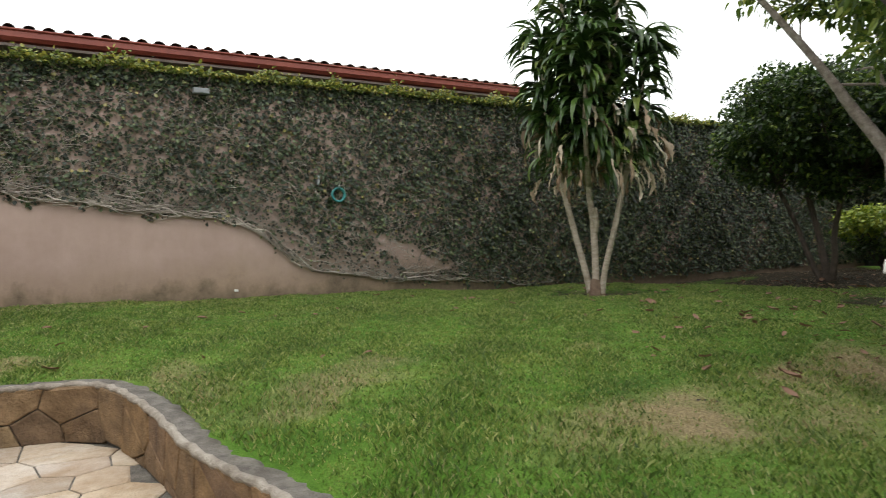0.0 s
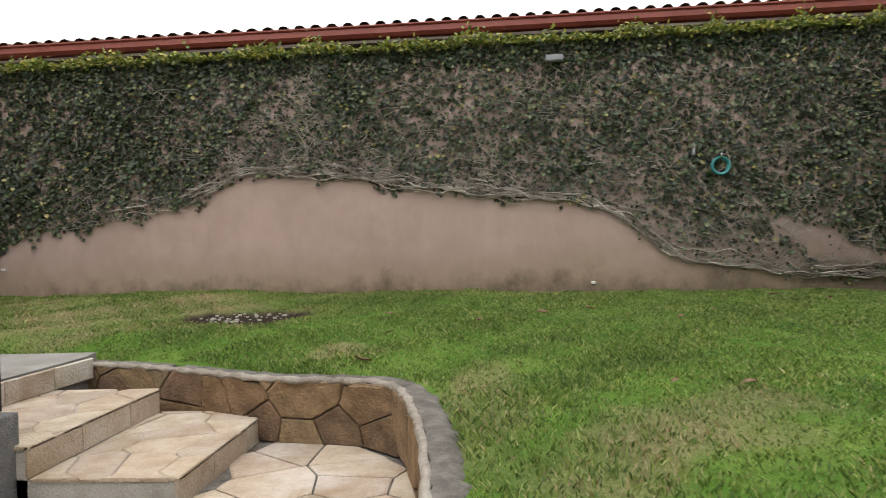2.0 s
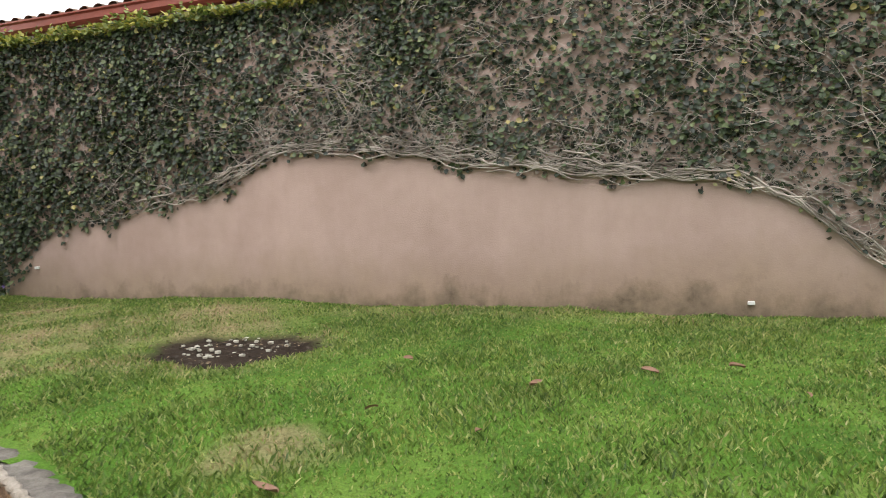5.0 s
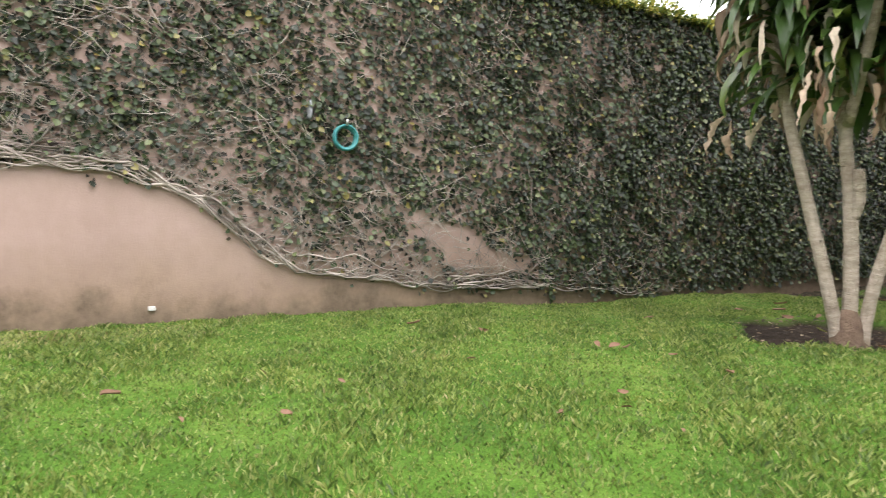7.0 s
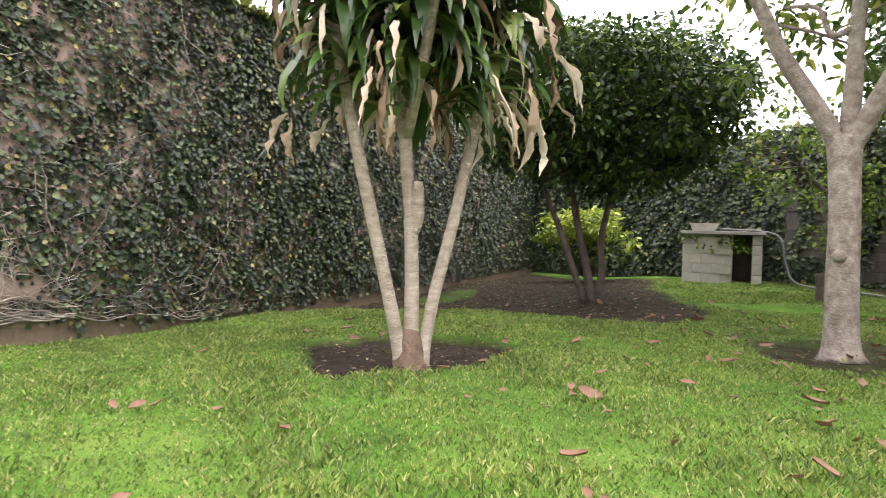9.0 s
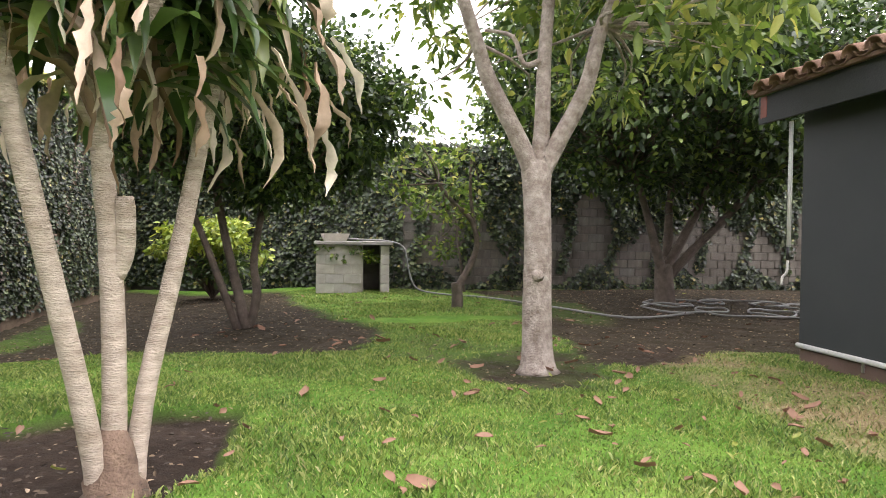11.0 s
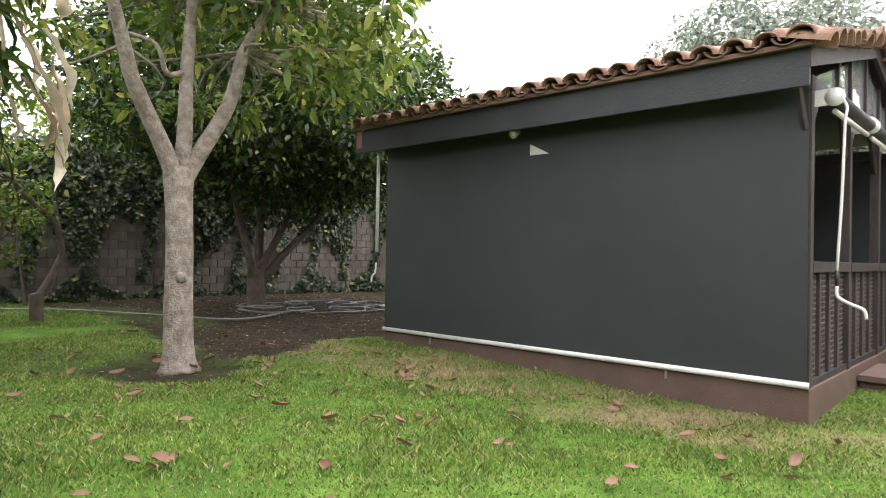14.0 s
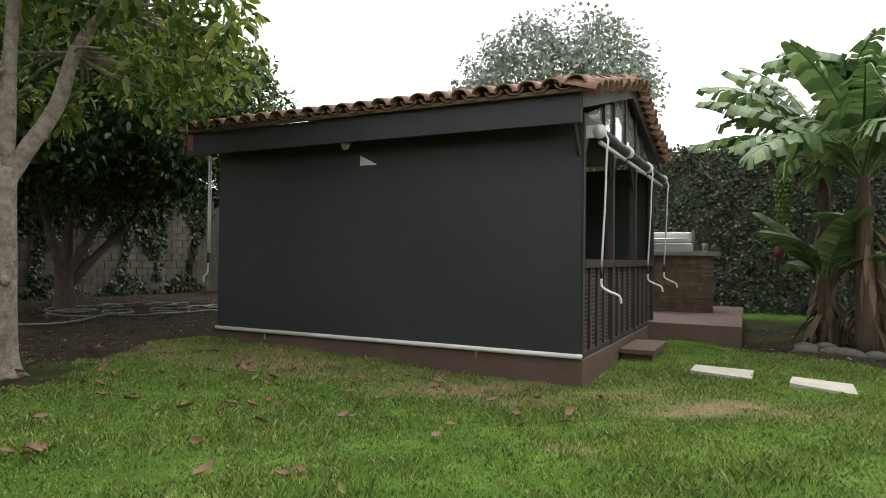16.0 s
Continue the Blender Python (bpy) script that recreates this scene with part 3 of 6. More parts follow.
wall_box("wall_north", "pink plastered boundary wall overgrown with ivy", (-7.5, 0), (20.6, 0), -0.6, WALL_H, 0.2, M_PLASTER)
wall_box("wall_east", "cement block wall covered in ivy", (20.6, -0.001), (17.45, -6.4), -0.5, 3.1, 0.2, M_MORTAR, 1)
wall_box("wall_south", "tall garden wall covered in dark ivy", (17.1, -18.6), (-12, -18.6), -0.5, 3.7, 0.2, M_MORTAR, 1)
wall_box("wall_west", "off-white painted house wall", (-8.0, -0.6), (-8.0, -18.6), -0.5, 6.2, 0.3, M_WHITEWALL, -1)

# ---- cement block wall at the far end ----
def build_block_wall():
    a, b = Vector((17.45, -6.41)), Vector((17.1, -18.6))
    d = (b - a).normalized()
    rz = math.degrees(math.atan2(d.y, d.x))
    w = thing("wall_far", "bare grey cement block wall with dirt streaks and painted shade", "wall", a.x, a.y, 0, rz, kind="structure")
    L = (b - a).length
    Geo().box(0, 0.012, -0.5, L, 0.2, 3.1).ob("core", M_MORTAR, w, "recessed mortar joints")
    g = Geo().box(0.008, -0.012, 0.008, 0.392, 0.1, 0.192, 0.008)
    first, rest = None, Geo()
    for r in range(16):
        for i in range(int(L / 0.4)):
            x, z = i * 0.4 + (0.2 if r % 2 else 0), r * 0.2 - 0.1
            if x + 0.4 > L:
                continue
            if i < 18 and r < 16:
                if first is None:
                    first = g.ob("block", M_SHADEDBLOCK, w)
                    o = first
                else:
                    o = new("block", first.data)
                    o.parent = w
                o.location = (x, RNG.uniform(-0.004, 0.004), z)
            else:
                rest.add([(p[0] + x, p[1], p[2] + z) for p in g.v], g.f)
    tagged(rest.ob("blocks_beyond", M_SHADEDBLOCK, w), kind="stuff")


# ---- ivy ----
LOWX = [-7.6, -7.3, -6.7, -5.5, -3.9, -3.1, -2.3, -1.5, -0.9, -0.2, 0.5, 1.5, 2.0, 2.3, 2.8, 3.1, 3.8, 4.8, 5.6, 6.6, 7.4, 9, 20]
LOWZ = [0.2, 0.35, 1.08, 1.2, 1.5, 1.88, 1.85, 1.75, 1.62, 1.56, 1.42, 1.36, 1.17, 1.0, 0.6, 0.43, 0.32, 0.16, 0.16, 0.05, -0.05, -0.10, -0.12]
BARE = [(4.15, 1.15), (4.5, 1.0), (4.84, 0.9), (5.1, 0.85), (5.36, 0.62), (5.75, 0.5), (6.0, 0.3), (5.5, 0.33), (4.91, 0.36), (4.7, 0.6), (4.3, 0.8)]


def ivy_density(x, z):
    low = np.interp(x, LOWX, LOWZ) + 0.05 * np.sin(x * 7) + 0.03 * np.sin(x * 17) - 0.10 * np.maximum(0, np.sin(x * 11.3 + 2 * np.sin(x * 3.1))) ** 3
    d = np.interp(x, [-7.6, -5, -3, 0, 3, 5, 7, 9, 20], [1.05, 1.0, 0.72, 0.55, 0.5, 0.58, 0.9, 1.2, 1.25])
    d = d * (0.72 + 0.30 * wob(x, z, 0.9) + 0.28 * wob(x + 3, z, 2.6)) * np.clip(0.35 + (z - low) / 0.8, 0.3, 1.0)
    d = np.maximum(d, np.clip((z - 3.0) / 0.5, 0, 1))
    d = np.maximum(d, 0.34 * np.clip(0.4 + (z - low) / 0.5, 0.3, 1))
    thin = np.interp(x, [1.4, 2.4, 4.6, 5.6], [0, 1, 1, 0]) * np.clip(1.15 - (z - low) / 0.95, 0, 1)
    d = np.where(z < low, 0, d * (1 - 0.72 * thin))
    d = np.where(inside(x, z, BARE), 0.02, d)
    return d


def scatter_ivy(name, label, origin, along, length, z0, z1, n, size, out, dens=None, mat=None, depth=0.07, cat="ivy"):
    """A sheet of ivy leaves on a wall that runs from origin along a direction; out is the wall's outward side."""
    s, z = RNG.uniform(0, length, n), RNG.uniform(z0, z1, n)
    if dens is not None:
        k = RNG.random(n) < dens(origin[0] + s, z)
        s, z = s[k], z[k]
    n = len(s)
    al, o = np.array([*along, 0.0]), np.array([*out, 0.0])
    off = RNG.uniform(0.01, depth, n) * (0.6 + 0.5 * np.clip(wob(s, z, 1.5), -1, 1))
    off = np.maximum(off, 0.008)
    pos = np.array([*origin, 0.0]) + s[:, None] * al + np.stack([0 * z, 0 * z, z], 1) + off[:, None] * o
    tip = al * RNG.normal(0, 0.8, n)[:, None] + np.array([0, 0, -1.0]) * RNG.uniform(0.1, 1.2, n)[:, None] + o * RNG.uniform(0.0, 0.7, n)[:, None]
    nor = o + al * RNG.normal(0, 0.45, n)[:, None] + np.array([0, 0, 1.0]) * RNG.normal(0.35, 0.45, n)[:, None]
    sz = RNG.uniform(size * 0.6, size * 1.25, n)
    ob = leaves(name, pos, tip, nor, sz, sz * 0.8, mat or M_IVY)
    return tagged(ob, label, cat, kind="stuff")


def ivy_stems():
    """Pale woody runners that spread over the plaster, thickest along the lower edge."""
    g = Geo()
    rnd = random.Random(4)
    for k in range(2500):
        x = rnd.uniform(-6.0, 8.5)
        low = float(np.interp(x, LOWX, LOWZ))
        z = low + rnd.random() ** 2.4 * (3.3 - low)
        if (x > 5.5 or x < -3.6) and rnd.random() < 0.6:
            continue
        a = rnd.choice((0.15, 2.95)) + rnd.gauss(0, 0.35) - (0.25 if x > 1.5 else 0)
        if rnd.random() < 0.22:
            a = rnd.uniform(0.3, 2.8)
        r, y = rnd.uniform(0.002, 0.006), -0.02 - 0.03 * rnd.random()
        pts = []
        for i in range(rnd.randint(5, 11)):
            pts.append((x, y - 0.03 * rnd.random(), z))
            a += rnd.gauss(0, 0.22)
            x += math.cos(a) * 0.085
            z += math.sin(a) * 0.085
            lo = float(np.interp(x, LOWX, LOWZ)) + 0.01
            if z < lo:
                z, a = lo + 0.01, a * 0.3
            if z > 3.5:
                break
        if len(pts) > 3:
            g.tube(pts, [r * (1 - 0.6 * i / len(pts)) for i in range(len(pts))], 4, False)
    for k in range(46):
        pts, off, x0 = [], rnd.uniform(-0.03, 0.22), rnd.uniform(-5.4, 6.4)
        ln, x, amp = rnd.uniform(0.8, 3.0), x0, rnd.uniform(0.02, 0.06)
        while x < min(x0 + ln, 8.2):
            pts.append((x, -0.045 - 0.02 * rnd.random(), float(np.interp(x, LOWX, LOWZ)) + off * (1 - 0.7 * (x - x0) / ln) + amp * math.sin(x * 5 + k) + 0.5 * amp * math.sin(x * 13 + 2 * k) + rnd.gauss(0, 0.006)))
            x += 0.07
        if len(pts) > 3:
            g.tube(pts, [(0.006 + 0.008 * (k % 5) / 4) * (1 - 0.6 * i / len(pts)) for i in range(len(pts))], 5, False)
    tagged(g.ob("ivy_stems", M_STEM, None, "", True), "pale bare ivy runners clinging to the plaster", "ivy stem", kind="stuff")


def build_ivy():
    scatter_ivy("ivy", "dark green ivy leaves covering the plastered wall", (-7.5, 0), (1, 0), 28.0, -0.1, 3.6, 150000, 0.066, (0, -1), ivy_density)
    scatter_ivy("dry_ivy", "dry brown ivy leaves between the runners", (-7.0, 0), (1, 0), 28.0, -0.1, 3.55, 52000, 0.055, (0, -1), lambda x, z: np.where(ivy_density(x, z) > 0.05, 0.12 + 0.75 * ivy_density(x, z), 0) * np.interp(x, [4, 7, 10], [1, 0.6, 0.3]), M_DRY, 0.035)
    n = 22000
    x = RNG.uniform(-7.6, 20, n)
    h = np.abs(RNG.normal(0, 0.095, n)) * (0.7 + 0.5 * np.clip(wob(x, x * 0, 1.2), -0.6, 1))
    pos = np.stack([x, RNG.uniform(-0.12, 0.25, n), 3.56 + h], 1)
    tip = np.stack([RNG.normal(0, 1, n), RNG.normal(-0.4, 0.8, n), RNG.normal(0.2, 0.7, n)], 1)
    tagged(leaves("ivy_crest", pos, tip, np.stack([RNG.normal(0, .5, n), RNG.normal(-.5, .5, n), np.ones(n)], 1), RNG.uniform(0.05, 0.085, n), 0.05, M_IVY_TOP), "yellow-green young ivy along the wall top", "ivy", kind="stuff")
    d = (Vector((17.45, -6.4)) - Vector((20.6, 0))).normalized()
    out = (d.y, -d.x)
    scatter_ivy("east_ivy", "dense dark ivy on the far wall", (20.6, 0), d[:], 7.1, -0.1, 3.25, 20000, 0.095, (out[0], out[1]), None, None, 0.14)
    scatter_ivy("far_ivy", "ivy hanging over the cement block wall", (17.45, -6.4), (-0.0287, -0.9996), 11.5, 0.0, 3.3, 52000, 0.10, (-0.9996, 0.0287), lambda x, z: np.clip((z - 1.62 - 0.5 * np.sin((x - 17.45) * 1.9) - 0.35 * np.sin((x - 17.45) * 4.3 + 1)) / 0.45, 0, 1) + 0.45 * (np.sin((x - 17.45) * 5.3 + 0.6 * np.sin(z * 3)) > 0.80) * (z > 0.4) + 0.5 * (z < 0.35 + 0.25 * np.sin((x - 17.45) * 3.1)), None, 0.12)
    scatter_ivy("south_ivy", "tall sheet of dark ivy behind the bananas", (6.5, -18.6), (-1, 0), 15.0, -0.1, 3.85, 42000, 0.075, (0, 1), None, None, 0.14)


# ---- trees ----
def crown_leaves(name, centers, radii, per, size, mat, parent, label="", flat=0.8, droop=0.12, ratio=0.56):
    c = np.repeat(np.array(centers), per, 0)
    r = np.repeat(np.array(radii), per)[:, None]
    n = len(c)
    p = unit(RNG.normal(0, 1, (n, 3))) * (RNG.random((n, 1)) ** 0.45)
    pos = c + p * r * np.array([1, 1, flat])
    tip = p + RNG.normal(0, 0.7, (n, 3)) + np.array([0, 0, -0.15])
    nor = RNG.normal(0, 0.6, (n, 3)) + np.array([0, 0, 1.0]) + 0.5 * p
    L = RNG.uniform(size * 0.65, size * 1.3, n)
    return leaves(name, pos, tip, nor, L, L * ratio, mat, parent, label, 0.18, droop)


def limb(g, a, b, r0, r1, bend=0.12, seg=6, sides=8, rnd=random):
    a, b = Vector(a), Vector(b)
    L = (b - a).length
    o1 = Vector((rnd.uniform(-1, 1), rnd.uniform(-1, 1), rnd.uniform(-0.3, 0.3))) * L * bend
    pts = [a.lerp(b, i / seg) + o1 * math.sin(math.pi * i / seg) for i in range(seg + 1)]
    g.tube(pts, [r0 + (r1 - r0) * i / seg for i in range(seg + 1)], sides)
    return pts


def leafy_tree(name, label, x, y, trunk_specs, crown_c, crown_r, clumps, per, leaf, mat, bark, seed, low_bias=0.0, clump_r=0.5, group=""):
    """Tree with limbs out to leaf clumps in an uneven crown. crown_c is relative to the foot."""
    rnd = random.Random(seed)
    t = thing(name, label, "tree", x, y, land1(x, y) - 0.05, group=group)
    trunk = Geo()
    ends = []
    for pts, r0, r1 in trunk_specs:
        trunk.tube(smooth3(pts), taper(len(smooth3(pts)), r0, r1), 10)
        ends.append((Vector(pts[-1]), r1))
    trunk.ob("trunk", bark, t, "", True)
    cc, cr = Vector(crown_c), Vector(crown_r)
    centers, radii = [], []
    br = Geo()
    for i in range(clumps):
        while True:
            p = Vector((rnd.uniform(-1, 1), rnd.uniform(-1, 1), rnd.uniform(-1, 1)))
            if 0.35 < p.length < 1.0:
                break
        p = Vector((p.x * cr.x, p.y * cr.y, p.z * cr.z)) + cc
        centers.append(p[:])
        radii.append(clump_r * rnd.uniform(0.6, 1.25))
        if i % 2 == 0:
            e, r = min(ends, key=lambda q: (q[0] - p).length)
            limb(br, e, p, r * 0.6, 0.008, 0.15, 5, 5, rnd)
    br.ob("twig_framework", bark, t, "", True)
    crown_leaves("crown", centers, radii, per, leaf, mat, t)
    return t


def smooth3(pts, k=4):
    out = []
    for i in range(len(pts) - 1):
        p = [Vector(pts[min(max(j, 0), len(pts) - 1)]) for j in (i - 1, i, i + 1, i + 2)]
        for s in range(k):
            q = s / k
            out.append(0.5 * ((2 * p[1]) + (p[2] - p[0]) * q + (2 * p[0] - 5 * p[1] + 4 * p[2] - p[3]) * q * q + (3 * p[1] - p[0] - 3 * p[2] + p[3]) * q ** 3))
    return out + [Vector(pts[-1])]


def taper(n, r0, r1):
    return [r0 + (r1 - r0) * i / (n - 1) for i in range(n)]


def build_main_tree():
    """Pale-barked tree with one trunk forking into three limbs; seen square on from the west."""
    x, y = 8.95, -6.35
    t = thing("shade_tree", "pale lichen-barked tree forking into three limbs", "tree", x, y, -0.1)
    d = Vector((0.88, -0.48))
    side = Vector((-0.48, -0.88))

    def at(s, f, z):
        return (side.x * s + d.x * f, side.y * s + d.y * f, z)
    g = Geo()
    tr = smooth3([at(0.02, 0, 0), at(0.01, 0, 0.25), at(0, 0, 0.7), at(0, 0, 1.2), at(-0.02, 0, 1.75), at(-0.03, 0, 2.0)])
    g.tube(tr, [0.215, 0.18, 0.162, 0.152, 0.145, 0.142, 0.14, 0.138, 0.136, 0.134, 0.132, 0.13, 0.128, 0.128, 0.128, 0.13, 0.133, 0.14, 0.145, 0.14, 0.10][:len(tr)], 16)
    g.ob("trunk", M_BARK, t, "pale bark with brown foot", True)
    kn = Geo()
    kn.tube([at(0.02, -0.10, 0.92), at(0.02, -0.155, 0.93), at(0.02, -0.18, 0.93)], [0.06, 0.055, 0.03], 10)
    kn.ob("knot", M_BARK, t, "round healed branch knot", True)
    limbs = [[at(-0.03, 0, 1.8), at(-0.16, -0.12, 2.15), at(-0.42, -0.35, 2.7), at(-0.50, -0.5, 3.0), at(-0.66, -0.85, 3.6), at(-0.95, -1.5, 4.6)],
             [at(-0.02, 0, 1.8), at(0.02, 0, 2.3), at(0.03, 0.03, 3.0), at(0.08, 0.1, 4.0), at(0.1, 0.2, 5.0)],
             [at(-0.02, 0, 1.8), at(0.16, 0.0, 2.15), at(0.42, -0.05, 2.65), at(0.56, -0.1, 3.2), at(0.80, -0.15, 3.7), at(1.2, -0.2, 4.7)]]
    ends = []
    for pts, r in zip(limbs, (0.095, 0.09, 0.095)):
        s = smooth3(pts)
        Geo().tube(s, taper(len(s), r, 0.04), 12).ob("limb", M_BARK, t, "", True)
        ends += [Vector(p) for p in pts[3:]]
    tw = smooth3([at(0.03, 0, 2.95), at(-0.15, -0.05, 2.9), at(-0.25, -0.1, 3.15), at(-0.5, -0.2, 3.2)])
    Geo().tube(tw, taper(len(tw), 0.035, 0.015), 8).ob("limb", M_BARK, t, "", True)
    rnd = random.Random(11)
    centers, radii, br = [], [], Geo()
    # The high clumps, out of view, are added to shade the lawn.
    for i in range(330):
        a, rr, z = rnd.uniform(0, 6.28), rnd.uniform(0.4, 2.2), rnd.uniform(3.5, 6.6)
        if rr > 1.3 and rnd.random() < 0.45:
            z = rnd.uniform(2.9, 3.8)
        p = Vector((rr * math.cos(a), rr * math.sin(a), z))
        if p.xy.dot(Vector((-0.45, 0.9))) > 0.35 and z < 4.1:
            continue
        centers.append(p[:])
        radii.append(rnd.uniform(0.22, 0.42))
        e = min(ends, key=lambda q: (q - p).length + abs(q.z - p.z))
        limb(br, e, p, 0.02, 0.005, 0.15, 4, 5, rnd)
    br.ob("twig_framework", M_BARK, t, "", True)
    crown_leaves("crown", centers, radii, 54, 0.135, M_MIDLEAF, t, "fresh green drooping leaves", 0.9, 0.3, 0.46)


def strap_leaf(g, base, ang, rise, length, width, droop, rnd, twist=0.0, segs=6, fold=0.16):
    """Long pointed strap leaf that arches out and hangs."""
    d = Vector((math.cos(ang), math.sin(ang), 0))
    s = Vector((-math.sin(ang), math.cos(ang), 0))
    p, el = Vector(base), rise
    o = len(g.v)
    for i in range(segs + 1):
        f = i / segs
        w = width * (0.35 + 1.3 * f) if f < 0.5 else width * 2.0 * (1 - f) ** 0.75
        w = max(w, 0.004)
        if fold > 0.3 and 0 < i < segs:
            w *= rnd.uniform(0.4, 1.15)
            p = p + Vector((rnd.uniform(-1, 1), rnd.uniform(-1, 1), rnd.uniform(-1, 1))) * 0.014
        up = Vector((0, 0, 1)) * math.cos(el) - d * math.sin(el)
        tw = twist * f
        ss = s * math.cos(tw) + up * math.sin(tw)
        g.v += [tuple(p + ss * w / 2 + up * w * fold), tuple(p - up * w * 0.02), tuple(p - ss * w / 2 + up * w * fold)]
        p = p + (d * math.cos(el) + Vector((0, 0, 1)) * math.sin(el)) * length / segs
        el -= droop / segs
    for i in range(segs):
        a = o + i * 3
        g.f += [(a, a + 1, a + 4, a + 3), (a + 1, a + 2, a + 5, a + 4)]


def build_dracaena():
    x, y = 6.46, -3.32
    z0 = -0.09
    t = thing("dracaena", "tall dracaena with pale canes and withered lower leaves", "palm-like plant", x, y, z0)
    rnd = random.Random(21)
    canes = [([(-0.03, 0.04, 0), (-0.12, 0.10, 0.5), (-0.25, 0.21, 1.2), (-0.37, 0.32, 1.9), (-0.5, 0.42, 2.7), (-0.55, 0.45, 3.6)], 0.051, 0.038),
             ([(0.0, 0.0, 0), (0.01, 0.0, 0.6), (0.0, 0.02, 1.2), (-0.04, 0.05, 1.7), (-0.05, 0.08, 2.8), (-0.02, 0.05, 4.4)], 0.057, 0.04),
             ([(0.04, -0.07, 0), (0.10, -0.12, 0.5), (0.20, -0.23, 1.1), (0.32, -0.36, 1.9), (0.46, -0.5, 2.7), (0.5, -0.55, 3.5)], 0.048, 0.038)]
    heads = []
    for pts, r0, r1 in canes:
        s = smooth3(pts, 7)
        rad = [r * (1 + (0.025 if i % 2 else 0)) * (1.35 if i == 0 else 1.15 if i < 3 else 1) for i, r in enumerate(taper(len(s), r0, r1))]
        Geo().tube(s, rad, 14).ob("cane", M_CANE, t, "", True)
        heads.append(pts)
    Geo().tube(smooth3([(0.01, 0, 1.05), (0.0, -0.045, 1.18), (-0.03, -0.05, 1.42)]), [0.045] * 8 + [0.038], 12).ob("cut_stub", M_CANE, t, "sawn-off cane stub", True)
    Geo().tube([(0, 0, -0.03), (0.014, -0.01, 0.05), (-0.012, 0.008, 0.11), (0.01, -0.006, 0.18), (-0.006, 0.0, 0.26), (0.0, 0.0, 0.34)], [0.18, 0.135, 0.12, 0.10, 0.085, 0.05], 18).ob("root_flare", M_ROOT, t, "knobbly brown root flare", True)
    green, dead = Geo(), Geo()
    spines = [(heads[0], 230), (heads[1], 260), (heads[2], 230)]
    spines += [([(-0.04, 0.05, 1.7), (0.25, 0.45, 2.5), (0.4, 0.6, 3.6)], 150), ([(-0.04, 0.05, 1.7), (-0.45, -0.35, 2.5), (-0.55, -0.5, 3.4)], 150), ([(-0.05, 0.08, 2.8), (0.4, 0.2, 3.6), (0.5, 0.25, 5.0)], 170), ([(-0.05, 0.08, 2.8), (-0.35, 0.1, 3.6), (-0.5, 0.1, 5.0)], 170), ([(-0.05, 0.08, 2.8), (0.1, -0.35, 3.6), (0.15, -0.45, 5.0)], 170)]
    for pts, count in spines:
        sm = [q for q in smooth3(pts, 8) if q.z > 1.75]
        if len(pts) == 3:
            Geo().tube(sm, taper(len(sm), 0.045, 0.03), 8).ob("cane", M_CANE, t, "", True)
        for i in range(count):
            q = sm[min(int(rnd.random() ** 0.9 * len(sm)), len(sm) - 1)]
            h = (q.z - 1.75) / 2.6
            a = rnd.uniform(0, 6.283)
            L = rnd.uniform(0.5, 0.78) * (1.05 - 0.15 * h)
            b = (q.x + 0.04 * math.cos(a), q.y + 0.04 * math.sin(a), q.z + rnd.uniform(-0.05, 0.2) + 0.35)
            strap_leaf(green, b, a, rnd.uniform(0.2, 0.95), L, rnd.uniform(0.07, 0.115), rnd.uniform(1.4, 2.5) * (1.15 - 0.3 * h), rnd, rnd.uniform(-0.6, 0.6))
            if h < 0.33 and rnd.random() < 0.15:
                el = rnd.uniform(-0.2, 0.5)
                strap_leaf(dead, (b[0], b[1], b[2] - 0.2), rnd.uniform(0, 6.283), el, rnd.uniform(0.5, 0.8), rnd.uniform(0.05, 0.09), rnd.uniform(1.9, 2.5) + el, rnd, rnd.uniform(-2.2, 2.2), 12, 0.5)
    for i in range(70):
        a, r = rnd.uniform(0, 6.283), rnd.uniform(0.45, 1.05)
        z = rnd.uniform(1.75, 2.9)
        strap_leaf(dead, (r * math.cos(a), r * math.sin(a), z), a, rnd.uniform(-1.4, -0.8), rnd.uniform(0.28, 0.48), rnd.uniform(0.055, 0.095), 0.5, rnd, rnd.uniform(-3.0, 3.0), 12, 0.5)
        strap_leaf(green, ((r - 0.42) * math.cos(a), (r - 0.42) * math.sin(a), z + 0.16), a, rnd.uniform(0.1, 0.4), 0.46, 0.095, 1.0, rnd, 0.2)
        strap_leaf(green, (0.3 * r * math.cos(a + 1), 0.3 * r * math.sin(a + 1), z + 0.1), a + 1, rnd.uniform(0.1, 0.6), rnd.uniform(0.55, 0.8), rnd.uniform(0.085, 0.12), rnd.uniform(1.6, 2.4), rnd, rnd.uniform(-0.5, 0.5), 8)
    green.ob("green_leaves", M_DRACENA, t, "glossy dark green strap leaves", True)
    dead.ob("withered_leaves", M_DEADLEAF, t, "pale curled dead leaves hanging down", True)


